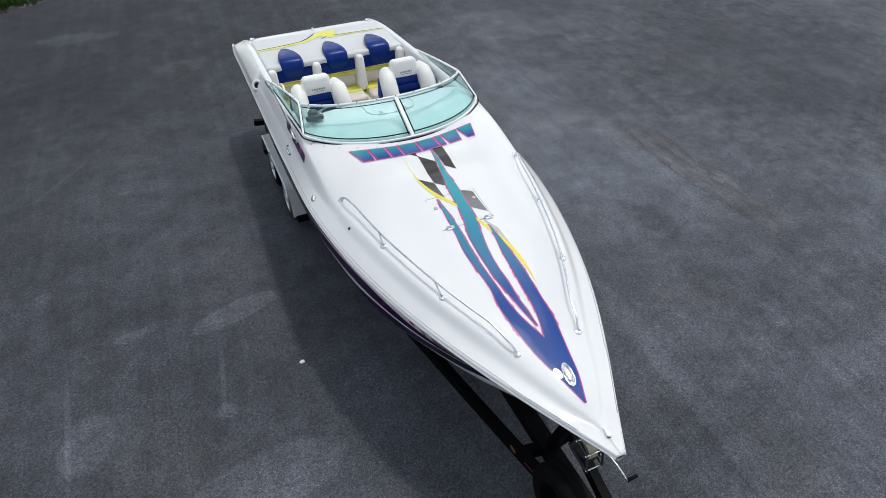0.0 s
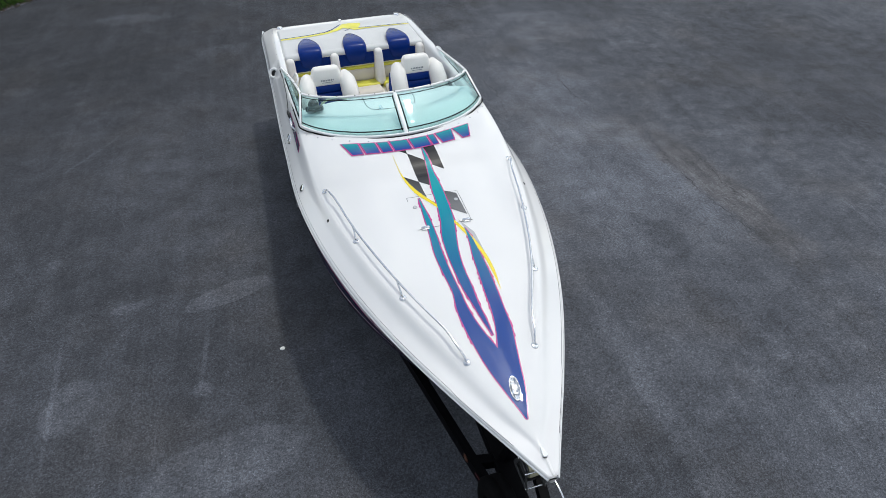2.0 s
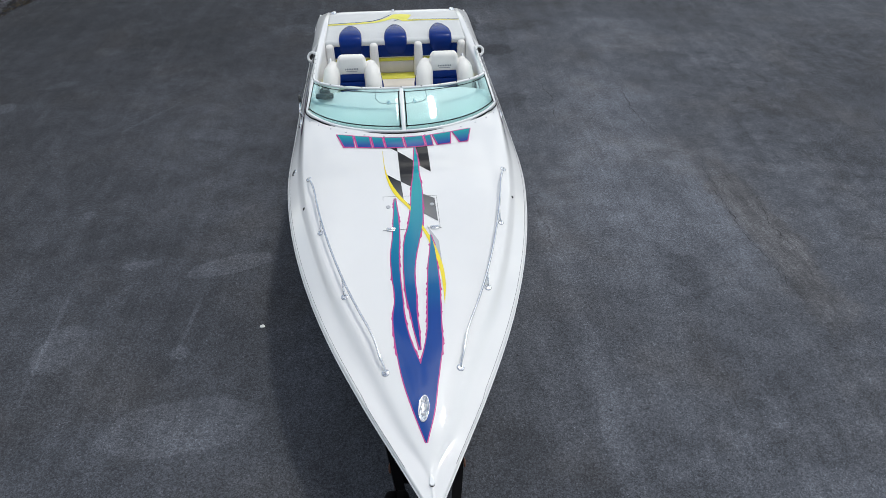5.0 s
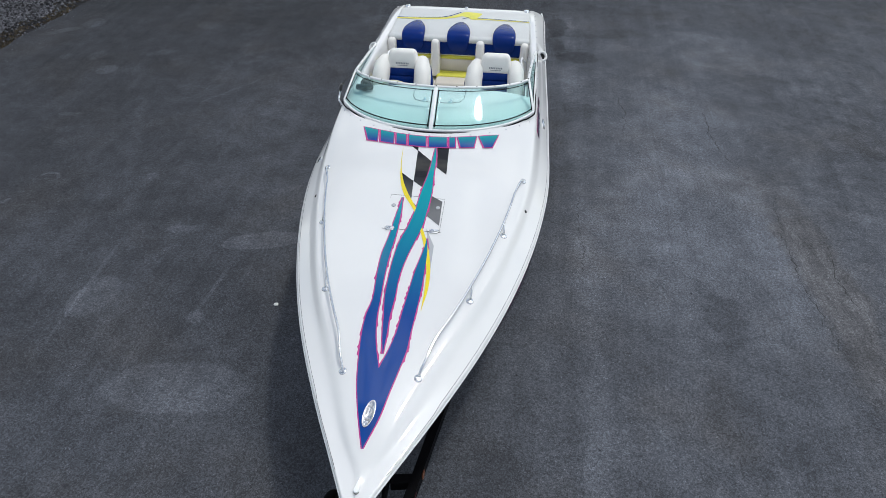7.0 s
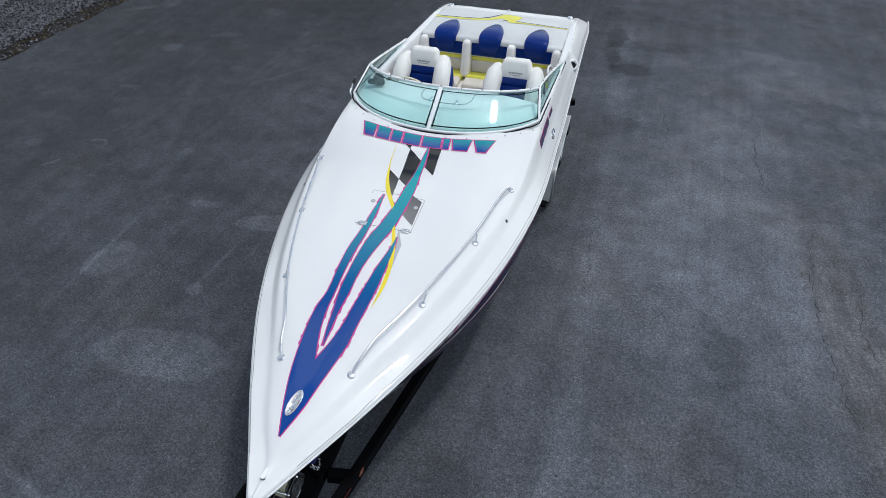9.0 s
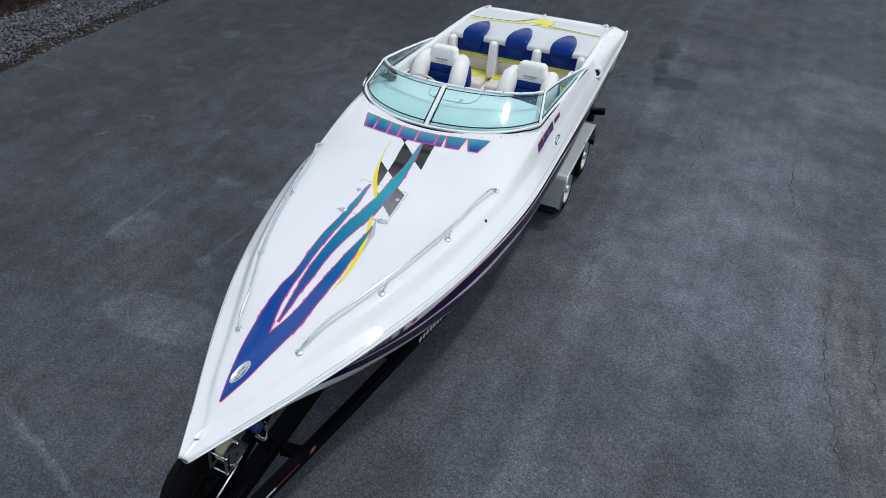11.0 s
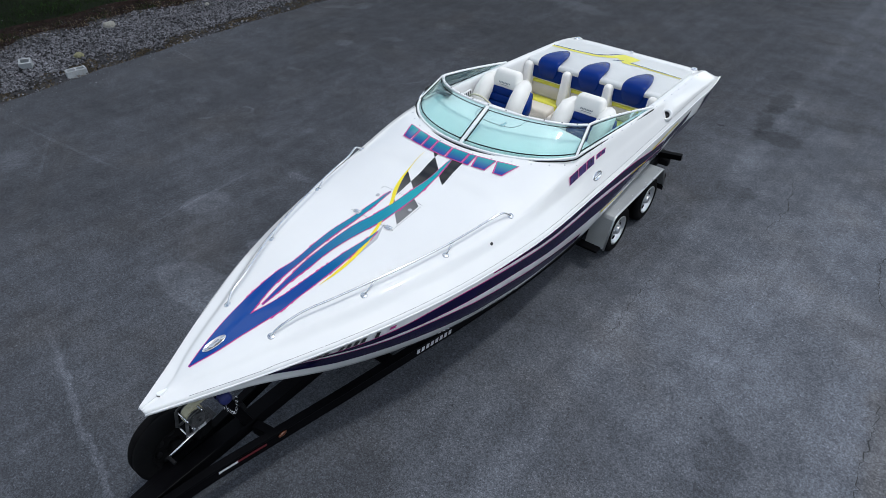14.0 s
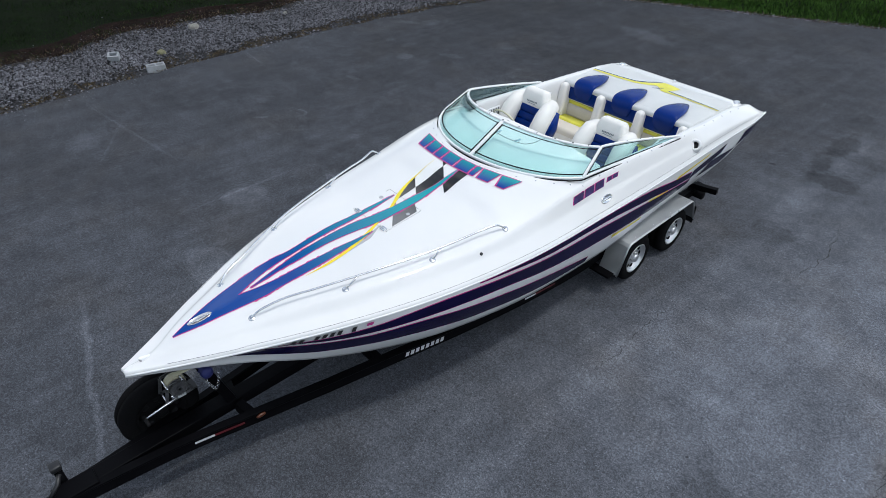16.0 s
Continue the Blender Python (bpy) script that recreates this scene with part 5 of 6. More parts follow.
# ---------------------------------------------------------------- ground
def asphalt_material():
    """Worn asphalt: pale and dark aggregate, broad wear, brightness falloff put into the colour, pale scuffed patches,
    dark oil, faint wheel tracks and cracks.
    """
    m = bpy.data.materials.new("worn_asphalt")
    m.use_nodes = True
    nt = m.node_tree
    N, K = nt.nodes, nt.links
    bs = N["Principled BSDF"]
    bs.inputs["Roughness"].default_value = 0.92
    bs.inputs["Specular IOR Level"].default_value = 0.22
    co = N.new("ShaderNodeTexCoord")
    P = co.outputs["Object"]

    def math_node(op, a, b=None, c=None):
        n = N.new("ShaderNodeMath")
        n.operation = op
        for i, v in enumerate((a, b, c)):
            if v is None:
                continue
            if isinstance(v, (int, float)):
                n.inputs[i].default_value = v
            else:
                K.new(v, n.inputs[i])
        return n.outputs[0]

    def ramp(v, a, b, lo, hi):
        n = N.new("ShaderNodeMapRange")
        n.interpolation_type = "SMOOTHSTEP"
        for i, q in enumerate((a, b, lo, hi)):
            n.inputs[i + 1].default_value = q
        K.new(v, n.inputs[0])
        return n.outputs[0]

    def noise_tex(scale, detail=4.0, vec=None, rough=0.55):
        n = N.new("ShaderNodeTexNoise")
        n.inputs["Scale"].default_value, n.inputs["Detail"].default_value, n.inputs["Roughness"].default_value = scale, detail, rough
        K.new(vec or P, n.inputs["Vector"])
        return n.outputs[0]

    def mapped(loc=(0, 0, 0), rot=0.0, size=(1, 1, 1)):
        n = N.new("ShaderNodeMapping")
        n.vector_type = "TEXTURE"
        n.inputs["Location"].default_value, n.inputs["Rotation"].default_value, n.inputs["Scale"].default_value = loc, (0, 0, radians(rot)), size
        K.new(P, n.inputs["Vector"])
        return n.outputs[0]

    sep = N.new("ShaderNodeSeparateXYZ")
    K.new(P, sep.inputs[0])
    # aggregate
    vor = N.new("ShaderNodeTexVoronoi")
    vor.inputs["Scale"].default_value = 92
    K.new(P, vor.inputs["Vector"])
    stone = N.new("ShaderNodeSeparateColor")
    K.new(vor.outputs["Color"], stone.inputs[0])
    v = ramp(stone.outputs[0], 0.0, 1.0, 0.70, 1.30)
    v = math_node("MULTIPLY", v, ramp(stone.outputs[1], 0.955, 0.995, 1.0, 1.6))
    v = math_node("MULTIPLY", v, ramp(noise_tex(150, 2), 0.3, 0.7, 0.85, 1.15))
    v = math_node("MULTIPLY", v, ramp(noise_tex(60, 3), 0.3, 0.7, 0.80, 1.20))
    v = math_node("MULTIPLY", v, ramp(noise_tex(27, 5), 0.3, 0.7, 0.82, 1.18))
    # pits where single stones have come out
    pit = N.new("ShaderNodeTexVoronoi")
    pit.inputs["Scale"].default_value = 7
    K.new(P, pit.inputs["Vector"])
    pick = N.new("ShaderNodeSeparateColor")
    K.new(pit.outputs["Color"], pick.inputs[0])
    hole = math_node("MULTIPLY", ramp(pit.outputs["Distance"], 0.05, 0.11, 1.0, 0.0), ramp(pick.outputs[0], 0.86, 0.90, 0.0, 0.6))
    v = math_node("MULTIPLY", v, math_node("SUBTRACT", 1.0, hole))
    # broad wear
    v = math_node("MULTIPLY", v, ramp(noise_tex(0.45, 6), 0.32, 0.68, 0.87, 1.14))
    v = math_node("MULTIPLY", v, ramp(noise_tex(1.15, 7, None, 0.62), 0.32, 0.68, 0.90, 1.10))
    v = math_node("MULTIPLY", v, ramp(noise_tex(2.6, 6), 0.3, 0.7, 0.88, 1.13))
    v = math_node("MULTIPLY", v, ramp(noise_tex(7.0, 5, None, 0.65), 0.3, 0.7, 0.92, 1.08))
    # broad tone: paler towards +x, with a wandering edge
    wavy_x = math_node("ADD", sep.outputs["X"], math_node("MULTIPLY", noise_tex(0.3, 4), 3.0))
    v = math_node("MULTIPLY", v, ramp(wavy_x, 1.6, 4.6, 1.0, 1.55))
    # view-dependent darkening far aft and towards -x, put into the colour
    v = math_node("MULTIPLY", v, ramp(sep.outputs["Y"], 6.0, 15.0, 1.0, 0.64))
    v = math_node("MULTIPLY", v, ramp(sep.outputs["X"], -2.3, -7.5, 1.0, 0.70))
    # wheel tracks along the lot
    streak = noise_tex(1.0, 5, mapped(rot=-3, size=(0.16, 9.0, 1)))
    v = math_node("MULTIPLY", v, ramp(streak, 0.35, 0.70, 0.94, 1.08))
    warp = noise_tex(0.9, 3)
    tr = math_node("ABSOLUTE", math_node("ADD", math_node("SUBTRACT", sep.outputs["X"], 2.15), math_node("MULTIPLY", warp, 0.35)))
    v = math_node("MULTIPLY", v, ramp(tr, 0.05, 0.22, 1.18, 1.0))
    # scuffed pale patches, dark spills, large soft brightness corrections in the colour: x, y, half sizes, turn,
    # strength
    ragged = noise_tex(3.5, 7)
    for x, y, a, b, rot, k, crisp in (
        (-2.40, 4.37, 0.56, 0.18, 15, 1.45, 0.12), (-4.12, 3.10, 0.26, 0.36, -20, 1.50, 0.3), (-2.50, 1.92, 0.80, 0.34, 5, 1.38, 0.2), (-3.60, 4.48, 0.21, 0.09, 10, 1.35, 0.4),
        (-3.23, 7.73, 0.40, 0.16, 0, 1.25, 0.5), (-2.72, 2.92, 0.11, 0.10, 0, 1.4, 0.4), (-4.58, 5.64, 0.12, 0.10, 0, 1.3, 0.4), (-4.30, 3.30, 0.03, 1.0, 1, 1.30, 0.6), (-2.70, 3.37, 0.03, 0.5, -7, 1.30, 0.6),
        (-2.1, 12.2, 0.6, 0.3, 0, 1.30, 0.5), (-4.2, 14.8, 0.8, 0.35, -10, 1.35, 0.5), (-7.2, 5.14, 0.15, 0.11, 0, 1.4, 0.2), (-8.28, 4.73, 0.09, 0.08, 0, 1.3, 0.3), (-8.58, 5.1, 0.10, 0.09, 0, 1.2, 0.3), (-6.5, 4.74, 0.14, 0.035, 55, 1.5, 0.4),
        (-5.64, 4.62, 0.09, 0.03, 10, 1.35, 0.5), (-9.4, 6.22, 0.45, 0.02, -5, 1.5, 0.5), (-7.6, 2.57, 1.57, 0.03, 7, 1.28, 0.6), (-7.3, 2.1, 0.9, 0.03, -32, 1.22, 0.6), (-7.7, 1.76, 0.35, 0.30, 0, 1.25, 0.5), (-6.95, 7.3, 0.20, 0.06, 10, 1.4, 0.4), (-6.72, 6.75, 0.16, 0.14, 0, 1.25, 0.4),
        (-6.62, 6.44, 0.10, 0.09, 0, 1.25, 0.3), (-7.2, 9.03, 0.20, 0.20, 0, 1.5, 0.2), (-7.75, 9.62, 0.18, 0.20, 0, 1.3, 0.3), (-8.35, 9.5, 0.14, 0.12, 0, 1.25, 0.3), (-8.7, 11.2, 0.24, 0.28, 0, 1.4, 0.3), (-9.2, 10.7, 0.45, 0.12, 35, 1.45, 0.3), (-6.5, 9.9, 0.32, 0.13, 20, 1.4, 0.4), (-6.06, 11.4, 0.3, 0.22, 0, 1.3, 0.4),
        (-4.4, 8.5, 0.03, 0.7, -38, 1.22, 0.6), (-5.5, 6.9, 0.10, 1.6, 22, 1.12, 0.7), (-3.75, 4.53, 0.2, 0.09, 10, 1.2, 0.4),
        (4.1, 8.6, 0.9, 1.0, 0, 1.20, 0.8), (3.7, 7.0, 0.6, 0.6, 0, 1.18, 0.8), (9.2, 7.2, 3.0, 3.2, 0, 0.66, 1.0), (4.4, 2.7, 1.7, 1.5, 0, 0.80, 1.3), (3.2, 4.6, 1.7, 1.6, 10, 1.18, 1.2), (2.7, 0.2, 1.3, 1.0, 0, 0.80, 1.2), (-3.6, 11.8, 2.0, 1.6, 0, 0.84, 1.2),
        (2.12, 10.75, 0.42, 0.30, 0, 0.60, 0.6), (1.72, 11.3, 0.16, 0.50, 12, 0.66, 0.6), (1.76, 12.3, 0.22, 0.55, 0, 0.68, 0.6), (2.7, 12.0, 1.0, 0.25, 5, 0.76, 0.7), (2.1, 13.5, 0.8, 0.45, 0, 0.78, 0.8), (1.14, 10.59, 0.06, 0.03, 20, 0.4, 0.3), (3.62, 3.65, 0.24, 0.42, 8, 0.78, 0.4), (-4.4, 6.2, 1.9, 3.2, 0, 0.94, 1.3), (-7.6, 2.8, 1.8, 1.7, 0, 1.08, 1.2), (4.45, 9.2, 0.55, 0.32, 0, 0.85, 0.6), (5.5, 9.95, 0.7, 0.4, 0, 0.84, 0.6), (0.4, 9.7, 0.4, 0.4, 0, 0.84, 0.7), (2.1, 8.52, 0.32, 0.26, -20, 0.80, 0.5), (1.75, 9.7, 0.45, 0.5, 0, 1.12, 0.7), (4.5, 4.8, 0.22, 2.2, 2, 1.14, 0.8), (4.6, 11.5, 1.5, 0.8, 10, 1.2, 0.8), (3.0, 6.1, 0.5, 0.5, 0, 1.12, 0.8),
    ):
        n = N.new("ShaderNodeVectorMath")
        n.operation = "LENGTH"
        K.new(mapped((x, y, 0), rot, (a, b, 1000)), n.inputs[0])
        d = math_node("ADD", n.outputs["Value"], math_node("MULTIPLY", math_node("SUBTRACT", ragged, 0.5), 0.7 if crisp < 0.35 else 1.7))
        v = math_node("MULTIPLY", v, ramp(d, 1.0 - crisp * 0.5, 1.0 + crisp * 0.5, k, 1.0))
    # ring left by a small wheel
    n = N.new("ShaderNodeVectorMath")
    n.operation = "LENGTH"
    K.new(mapped((-6.2, 5.4, 0), 25, (0.17, 0.13, 1000)), n.inputs[0])
    rim = math_node("ABSOLUTE", math_node("SUBTRACT", n.outputs["Value"], 1.0))
    v = math_node("MULTIPLY", v, math_node("ADD", 1.0, math_node("MULTIPLY", ramp(rim, 0.1, 0.25, 0.6, 0.0), ramp(ragged, 0.4, 0.55, 0.0, 1.0))))
    # scraped, earthy run where the surface has broken up
    n = N.new("ShaderNodeVectorMath")
    n.operation = "LENGTH"
    K.new(mapped((5.05, 4.45, 0), 3, (0.42, 2.4, 1000)), n.inputs[0])
    worn = ramp(math_node("ADD", n.outputs["Value"], math_node("MULTIPLY", math_node("SUBTRACT", noise_tex(1.6, 7), 0.5), 2.0)), 0.5, 1.15, 1.0, 0.0)
    torn = ramp(noise_tex(2.2, 8, mapped(rot=6, size=(0.35, 1.6, 1)), 0.7), 0.38, 0.62, 0.80, 1.14)
    v = math_node("MULTIPLY", v, math_node("ADD", math_node("MULTIPLY", worn, math_node("SUBTRACT", torn, 1.0)), 1.0))
    # pale drag mark near the tongue
    dm = math_node("ABSOLUTE", math_node("ADD", math_node("ADD", math_node("MULTIPLY", sep.outputs["X"], 0.26), math_node("SUBTRACT", sep.outputs["Y"], -0.53)), math_node("MULTIPLY", math_node("SUBTRACT", noise_tex(1.4, 4), 0.5), 0.35)))
    near = ramp(math_node("ABSOLUTE", math_node("ADD", sep.outputs["X"], 1.7)), 0.8, 2.0, 1.0, 0.0)
    v = math_node("MULTIPLY", v, math_node("ADD", 1.0, math_node("MULTIPLY", ramp(dm, 0.02, 0.06, 0.5, 0.0), near)))
    tone = N.new("ShaderNodeMix")
    tone.data_type = "RGBA"
    tone.inputs["A"].default_value, tone.inputs["B"].default_value = (0.0608, 0.0652, 0.0772, 1), (0.0735, 0.0680, 0.0650, 1)
    K.new(math_node("MAXIMUM", ramp(noise_tex(0.7, 4), 0.45, 0.75, 0.0, 0.3), math_node("MULTIPLY", worn, 0.4)), tone.inputs["Factor"])
    mul = N.new("ShaderNodeVectorMath")
    mul.operation = "SCALE"
    K.new(tone.outputs["Result"], mul.inputs[0])
    K.new(v, mul.inputs["Scale"])
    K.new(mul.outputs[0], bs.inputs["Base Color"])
    bp = N.new("ShaderNodeBump")
    bp.inputs["Distance"].default_value, bp.inputs["Strength"].default_value = 0.006, 0.8
    K.new(stone.outputs[2], bp.inputs["Height"])
    K.new(bp.outputs[0], bs.inputs["Normal"])
    return m


ASPHALT = asphalt_material()
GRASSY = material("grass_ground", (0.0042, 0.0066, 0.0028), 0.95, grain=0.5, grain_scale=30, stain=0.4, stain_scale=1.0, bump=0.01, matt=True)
GRAVEL = material("gravel_bed", (0.034, 0.034, 0.037), 0.95, grain=0.6, grain_scale=30, stain=0.35, stain_scale=1.2, bump=0.02, matt=True)
DIRT = material("dark_soil", (0.0115, 0.0072, 0.0064), 0.95, grain=0.6, grain_scale=18, stain=0.6, stain_scale=3, bump=0.02, matt=True)
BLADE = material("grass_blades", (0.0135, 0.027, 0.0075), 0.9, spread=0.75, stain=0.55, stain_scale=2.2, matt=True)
# brighter green for the far lawn: its sunlit look is put into the colour
LAWN_BLADE = material("sunlit_lawn_blades", (0.040, 0.085, 0.016), 0.9, spread=0.6, stain=0.3, stain_scale=0.8, matt=True)
WEED = material("dry_weeds", (0.085, 0.066, 0.040), 0.9, spread=0.85, stain=0.5, stain_scale=3, matt=True)
CHIP = material("crushed_stone", (0.098, 0.098, 0.110), 0.9, grain=0.25, grain_scale=40, spread=0.85, stain=0.25, stain_scale=0.9, matt=True)
ROCK = material("pale_field_stone", (0.21, 0.205, 0.185), 0.9, grain=0.2, grain_scale=30, stain=0.2, stain_scale=8, bump=0.004)
YELLOW_ROCK = material("yellowish_stone", (0.15, 0.145, 0.085), 0.9, grain=0.2, grain_scale=30, stain=0.25, stain_scale=8, bump=0.004)


def edge_x(y):
    """Where the asphalt ends beside the gravel."""
    return float(curve_through((-60, 0.9, 4.4, 7.0, 10.5, 12.8, 15.0), (-9.8, -9.95, -10.12, -10.08, -9.85, -9.45, -8.7), y))


def lawn_x(y):
    """Where the gravel gives way to soil and grass."""
    return edge_x(y) - 2.75 + 0.25 * math.sin(0.9 * y) + 0.15 * math.sin(2.3 * y + 1)


def strip(name, inner, outer, y0, y1, n, height, mat, label, category, seed):
    """A strip of uneven ground between two lines."""
    bm = bmesh.new()
    rows = []
    for y in np.linspace(y0, y1, n):
        a, b = inner(y), outer(y)
        rows.append([Vector((a + (b - a) * t, y, height(t) + 0.05 * (noise.noise((a * 2 + t * 7, y * 1.7, seed)) if 0 < t < 1 else 0))) for t in np.linspace(0, 1, 10)])
    add_grid(bm, rows)
    return tagged(part(name, bm, mat), label, category, kind="structure")


rnd = random.Random(5)
bm = bmesh.new()
bm.faces.new([bm.verts.new(p) for p in ((-500, -500, -0.10), (500, -500, -0.10), (500, 500, -0.10), (-500, 500, -0.10))])
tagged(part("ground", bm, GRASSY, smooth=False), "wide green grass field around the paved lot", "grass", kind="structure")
outline = [(edge_x(y) + 0.05 * math.sin(5 * y) * math.sin(1.7 * y), y) for y in np.linspace(-60, 15, 160)]
outline += [(-6.5, 17.1), (-5.0, 17.85), (-3.6, 18.55), (-1.9, 19.45), (-0.1, 20.25), (1.5, 20.8), (5, 22.3), (12, 25), (70, 45), (70, -60)]
bm = bmesh.new()
top = [bm.verts.new((x, y, 0)) for x, y in outline]
low = [bm.verts.new((x, y, -0.12)) for x, y in outline]
bm.faces.new(top)
for i in range(len(top)):
    j = (i + 1) % len(top)
    bm.faces.new((top[i], top[j], low[j], low[i]))
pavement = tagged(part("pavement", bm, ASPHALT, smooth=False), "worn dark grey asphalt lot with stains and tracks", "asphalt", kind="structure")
CRACK = material("crack_shadow", (0.032, 0.033, 0.035), 0.95, grain=0.3, grain_scale=40)


def crack(points, width, seed):
    """A wandering crack in the asphalt, as a thin dark run of filler."""
    r = random.Random(seed)
    pts = []
    for (x0, y0), (x1, y1) in zip(points, points[1:]):
        for t in np.linspace(0, 1, 14, endpoint=False):
            pts.append((x0 + (x1 - x0) * t + r.gauss(0, 0.022), y0 + (y1 - y0) * t + r.gauss(0, 0.022)))
    bm = bmesh.new()
    rows = []
    for i, (x, y) in enumerate(pts):
        w = width * (0.3 + r.random()) * math.sin(math.pi * (i + 0.5) / len(pts)) ** 0.5
        rows.append([Vector((x - w, y, 0.0025)), Vector((x + w, y + 0.3 * w, 0.0025))])
    add_grid(bm, rows)
    return part("crack", bm, CRACK, pavement, "thin dark crack")


crack(((4.30, 8.78), (4.25, 8.0), (4.32, 7.4), (4.6, 6.8)), 0.007, 1)
crack(((8.45, 7.3), (8.4, 6.5), (8.55, 5.6), (9.3, 4.8)), 0.010, 2)
crack(((4.88, 6.5), (4.74, 5.5), (4.70, 4.4), (4.80, 3.4), (5.12, 2.6)), 0.005, 5)
crack(((5.34, 5.3), (5.16, 4.6), (5.28, 3.9)), 0.006, 6)
crack(((1.98, 6.1), (1.93, 5.4), (1.97, 4.7), (1.9, 3.9)), 0.004, 7)
crack(((2.75, 9.4), (2.9, 8.5), (2.8, 7.7)), 0.006, 3)
strip("gravel_strip", lambda y: edge_x(y) + 0.1, lambda y: lawn_x(y) - 0.3, -12, 22, 120, lambda t: -0.05 + 0.02 * t, GRAVEL, "strip of pale crushed stone beside the asphalt", "gravel", 1)
strip("soil_bank", lambda y: lawn_x(y) + 0.1, lambda y: lawn_x(y) - 1.0, -12, 22, 120, lambda t: -0.06 + 0.10 * t, DIRT, "bare dark soil between gravel and grass", "soil", 2)
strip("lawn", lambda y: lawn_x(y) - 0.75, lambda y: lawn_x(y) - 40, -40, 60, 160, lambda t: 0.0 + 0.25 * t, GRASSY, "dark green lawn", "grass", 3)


def scatter(name, spots, shape, mat, label, category):
    """Many small pieces in one mesh, from rows of x, y, z, size, turn."""
    verts, faces = [], []
    sv, sf = shape
    for x, y, z, size, a, squash in spots:
        o = len(verts)
        c, s_ = math.cos(a), math.sin(a)
        for p in sv:
            j = 1 + 0.25 * math.sin(37 * p[0] + 11 * a + 5 * p[1])
            px, py, pz = p[0] * size * j, p[1] * size * j, p[2] * size * squash
            verts.append((x + c * px - s_ * py, y + s_ * px + c * py, z + pz))
        faces += [tuple(i + o for i in f) for f in sf]
    me = bpy.data.meshes.new(name)
    me.from_pydata(verts, [], faces)
    me.materials.append(mat)
    return tagged(new(name, me), label, category, kind="stuff")


octa = ([(1, 0, 0), (-0.9, 0.3, 0.1), (0.1, 0.8, 0), (-0.1, -0.9, 0.05), (0.2, 0.1, 0.8), (0, 0, -0.6)], [(0, 2, 4), (2, 1, 4), (1, 3, 4), (3, 0, 4), (2, 0, 5), (1, 2, 5), (3, 1, 5), (0, 3, 5)])


def verge(y):
    """Share of the gravel strip, next to the asphalt, that moss and weeds have taken."""
    return 0.21 + 0.18 * noise.noise((y * 0.9, 3.0, 0)) + 0.08 * noise.noise((y * 3.3, 8.0, 0))


chips = []
for _ in range(52000):
    y = rnd.uniform(-3, 17)
    t = rnd.random() ** 0.9
    a, b = edge_x(y), lawn_x(y)
    if t < verge(y) and rnd.random() < 0.86:
        continue
    if t > 0.86 and rnd.random() < 0.55:
        continue
    chips.append((a + (b - a) * t, y, -0.035 + 0.02 * t + rnd.uniform(0, 0.035), rnd.uniform(0.016, 0.036) * (1.5 if rnd.random() < 0.08 else 1), rnd.uniform(0, 6.28), rnd.uniform(0.6, 1.2)))
for _ in range(1300):
    y = rnd.uniform(-3, 17)
    d = abs(rnd.gauss(0, 0.40))
    chips.append((lawn_x(y) - d, y, -0.04 + 0.08 * d, rnd.uniform(0.008, 0.026), rnd.uniform(0, 6.28), rnd.uniform(0.4, 0.7)))
scatter("crushed_stones", chips, octa, CHIP, "loose pale grey crushed stones", "gravel")
crumbs = []
for _ in range(1300):
    y = rnd.uniform(-3, 16)
    crumbs.append((edge_x(y) + abs(rnd.gauss(0, 0.35)), y, 0.004, rnd.uniform(0.006, 0.016), rnd.uniform(0, 6), 0.6))
for _ in range(700):
    crumbs.append((rnd.uniform(-8, 9), rnd.uniform(-2, 16), 0.003, rnd.uniform(0.003, 0.009), rnd.uniform(0, 6), 0.6))
for _ in range(2600):
    x = rnd.uniform(-8.5, 6)
    yy = float(np.interp(x, (-8.7, -6.5, -3.6, -0.1, 1.5, 6), (15, 17.1, 18.55, 20.25, 20.8, 22.7)))
    crumbs.append((x, yy + abs(rnd.gauss(0, 0.12)), 0.0, rnd.uniform(0.02, 0.045), rnd.uniform(0, 6), 0.5))
scatter("grit", crumbs, octa, CHIP, "scattered stone grit on the asphalt", "grit")
blade = ([(-0.06, 0, 0), (0.06, 0, 0), (0.04, 0.18, 0.6), (0.0, 0.5, 1.0)], [(0, 1, 2), (0, 2, 3)])
blades, weeds = [], []
for _ in range(90000):
    y = rnd.uniform(-2, 20)
    d = rnd.random() ** 1.4 * 7.5
    x = lawn_x(y) - 0.10 - d
    if d < 1.6 and rnd.random() > 0.02 + 0.55 * d + 0.8 * noise.noise((x * 1.5, y * 1.5, 0)):
        continue
    lush = 1 + 0.5 * noise.noise((x * 1.1, y * 1.1, 4.0))
    blades.append((x, y, 0.0 + 0.006 * d, rnd.uniform(0.03, 0.085) * lush, rnd.uniform(0, 6.28), rnd.uniform(0.6, 1.0)))
far_blades = []
for _ in range(34000):
    x = rnd.uniform(-8.5, 6)
    yy = float(np.interp(x, (-8.7, -6.5, -3.6, -0.1, 1.5, 6), (15, 17.1, 18.55, 20.25, 20.8, 22.7)))
    if rnd.random() < 0.10:
        weeds.append((x, yy - 0.03 + abs(rnd.gauss(0, 0.14)), -0.07, rnd.uniform(0.08, 0.16), rnd.uniform(0, 6.28), 0.9))
        continue
    far_blades.append((x, yy + 0.12 + rnd.random() ** 1.3 * 6, -0.09, rnd.uniform(0.09, 0.19), rnd.uniform(0, 6.28), 0.8))
scatter("lawn_blades", far_blades, blade, LAWN_BLADE, "mown green lawn beyond the asphalt", "grass")
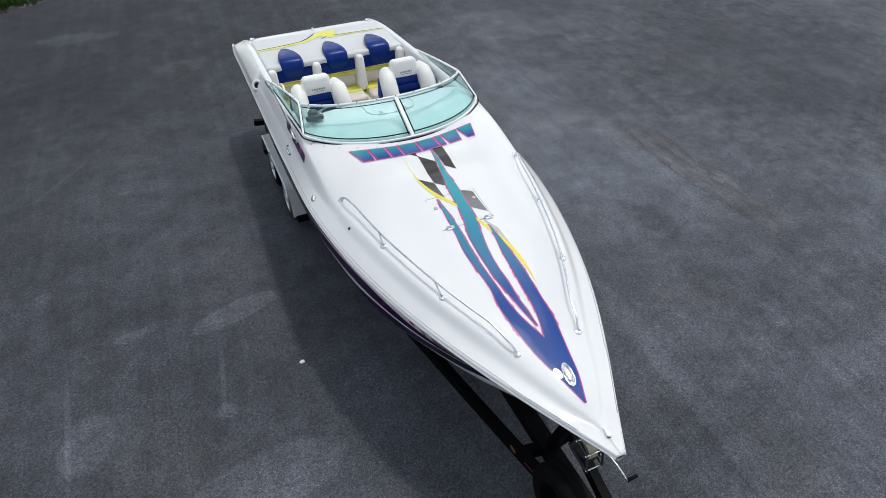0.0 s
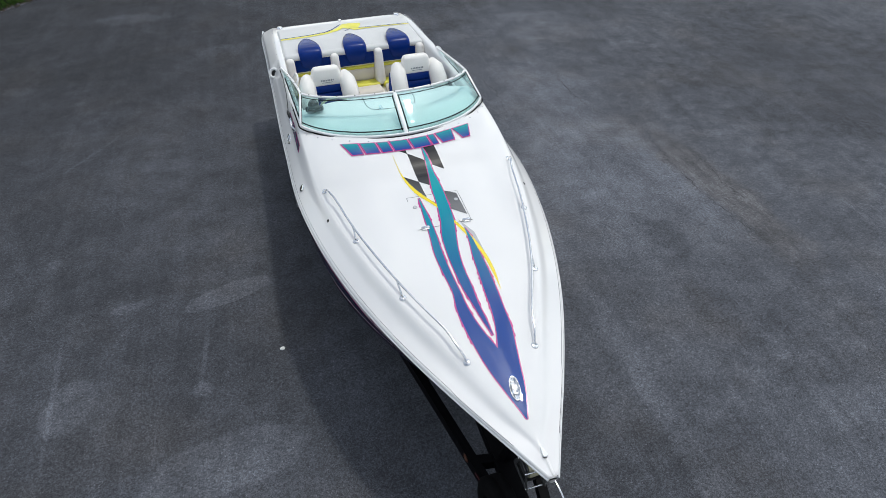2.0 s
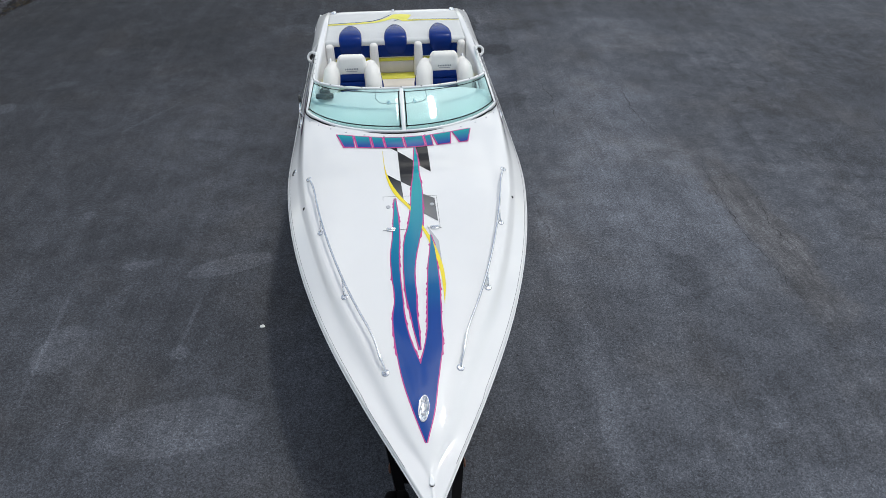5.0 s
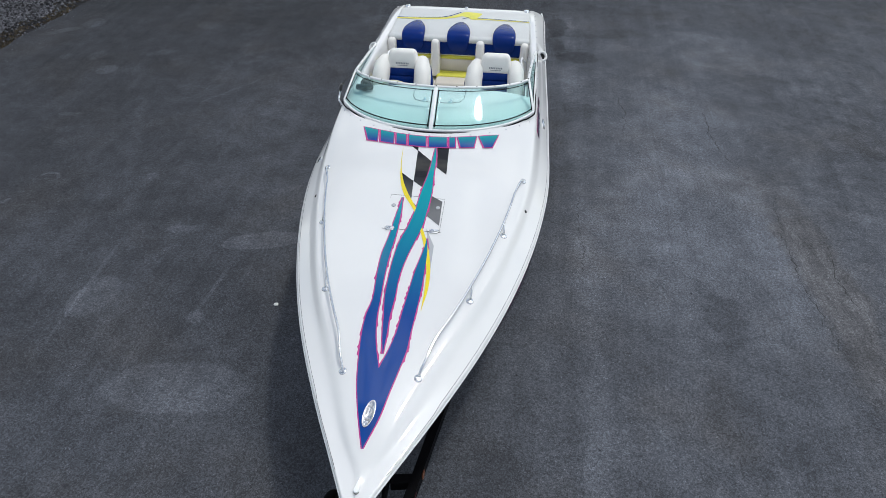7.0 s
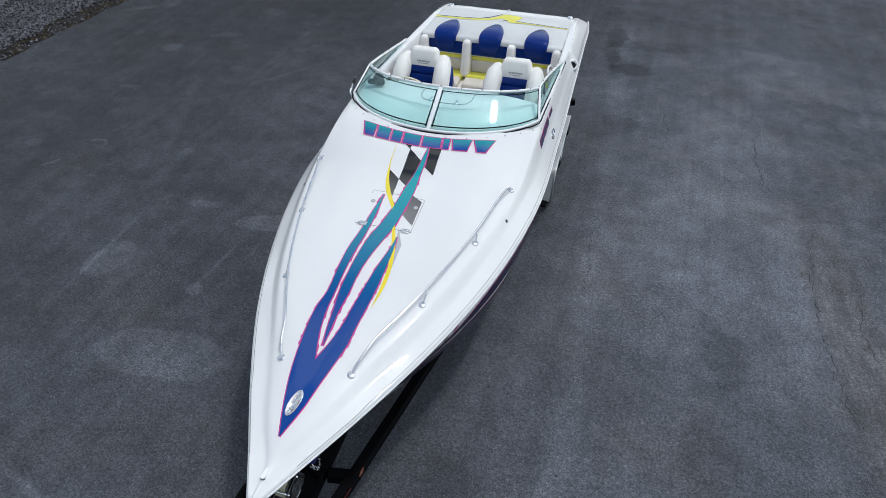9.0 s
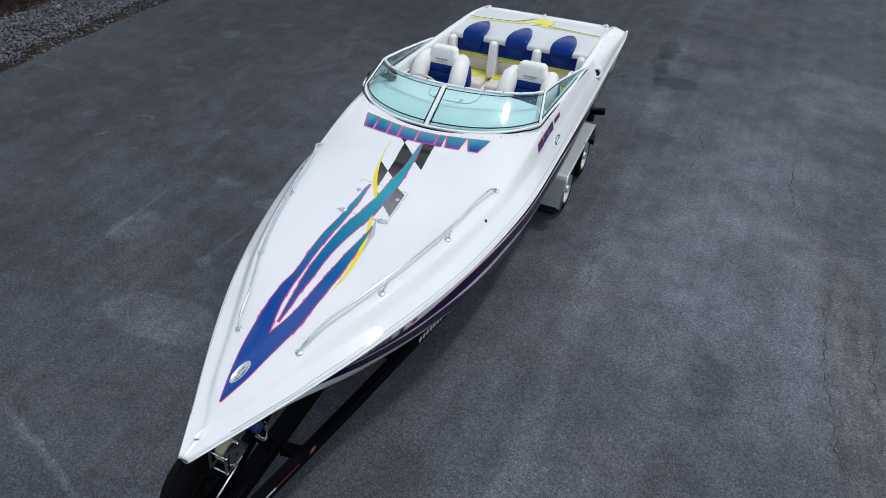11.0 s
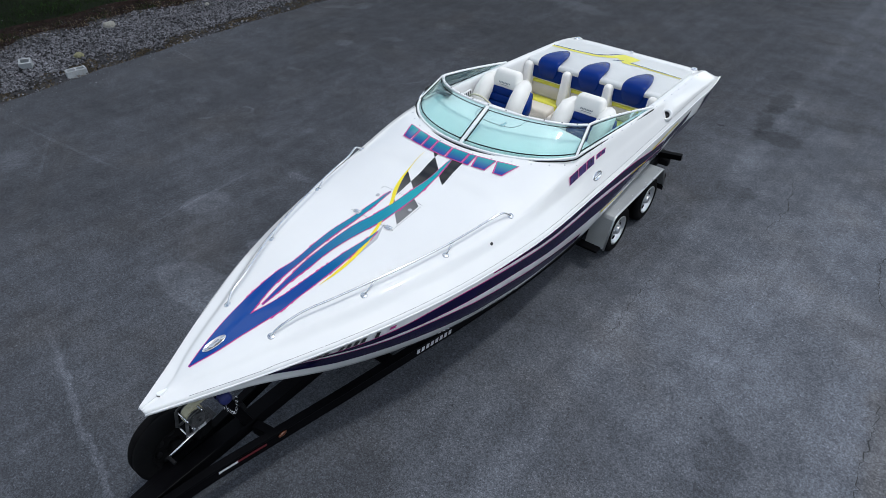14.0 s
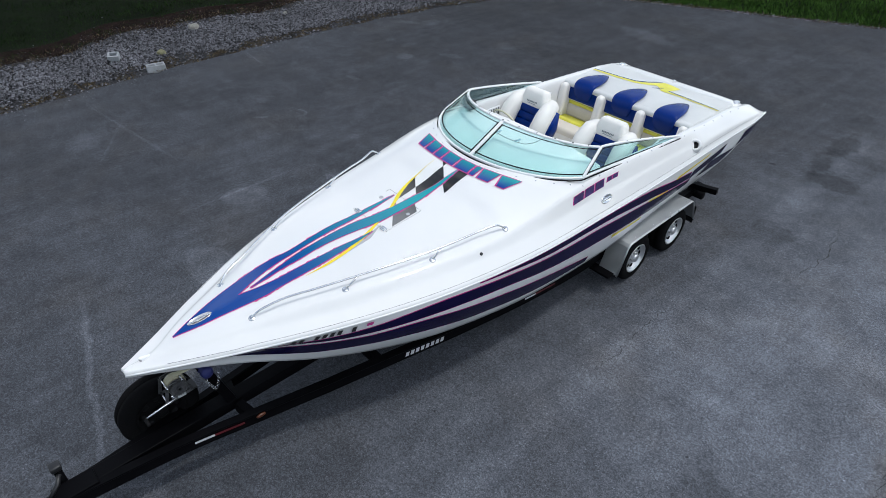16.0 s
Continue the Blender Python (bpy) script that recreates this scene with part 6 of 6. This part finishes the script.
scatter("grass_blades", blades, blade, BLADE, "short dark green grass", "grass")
for _ in range(36000):
    y = rnd.uniform(-3, 16)
    off = rnd.random() * 2.75 * (verge(y) + 0.03)
    if noise.noise((y * 2.7, off * 4, 7.0)) < -0.12:
        continue
    weeds.append((edge_x(y) - off, y, -0.045, rnd.uniform(0.02, 0.075), rnd.uniform(0, 6.28), rnd.uniform(0.3, 0.8)))
for _ in range(5000):
    y = rnd.uniform(-2, 18)
    weeds.append((lawn_x(y) - rnd.gauss(0.25, 0.3), y, 0.0, rnd.uniform(0.03, 0.08), rnd.uniform(0, 6.28), 0.8))
scatter("edge_weeds", weeds, blade, WEED, "dry brown weeds along the asphalt edge", "weeds")


def make_block(name, x, y, z, rot, tilt=0.0, cores=2, label="pale hollow concrete block lying at the asphalt's edge"):
    """Hollow concrete block of one or two cores."""
    bm = bmesh.new()
    L, W, H, t = 0.40, 0.20, 0.19, 0.035
    L = L if cores == 2 else 0.24
    webs = [(-L / 2 + t / 2, 0, t, W - 2 * t), (L / 2 - t / 2, 0, t, W - 2 * t)] + ([(0, 0, t, W - 2 * t)] if cores == 2 else [])
    for cx, cy, sx, sy in [(0, W / 2 - t / 2, L, t), (0, -W / 2 + t / 2, L, t)] + webs:
        add_box(bm, cx, cy, H / 2, sx, sy, H, 0.004)
    bmesh.ops.transform(bm, matrix=Matrix.Translation((x, y, z)) @ turn("Z", rot) @ turn("X", tilt), verts=bm.verts)
    return tagged(part(name, bm, CONCRETE, smooth=False), label, "block", "concrete blocks by the asphalt")


make_block("concrete_block", -10.36, 4.22, -0.10, 78)
make_block("concrete_block", -11.5, 3.70, -0.03, 62, 14, 1, "grey single-core concrete block tilted in the gravel")


def make_rock(x, y, z, r, seed, label, mat=ROCK):
    bm = bmesh.new()
    bmesh.ops.create_icosphere(bm, subdivisions=3, radius=r)
    for v in bm.verts:
        n = noise.noise(v.co * (1.6 / r) + Vector((seed, 0, 0)))
        v.co *= 1 + 0.28 * n
        v.co.z *= 0.62
        v.co += Vector((x, y, z))
    return tagged(part("field_stone", bm, mat), label, "stone", "stones in the gravel")


make_rock(-12.45, 6.1, 0.04, 0.14, 3.0, "large pale stone lying at the soil's edge")
make_rock(-11.2, 4.70, 0.02, 0.105, 9.0, "yellowish stone lying in the gravel", YELLOW_ROCK)
make_rock(-12.0, 8.6, 0.02, 0.06, 5.0, "small pale stone lying in the gravel")
bm = bmesh.new()
bmesh.ops.create_icosphere(bm, subdivisions=2, radius=0.028)
for v in bm.verts:
    v.co = Vector((-1.82 + v.co.x * 1.2, 3.225 + v.co.y * 0.9, 0.012 + v.co.z * 0.45)) + 0.006 * Vector((noise.noise(v.co * 60), noise.noise(v.co * 50), 0))
tagged(part("pebble", bm, material("white_pebble", (0.7, 0.7, 0.68), 0.7, grain=0.1)), "small white pebble lying on the asphalt", "pebble")
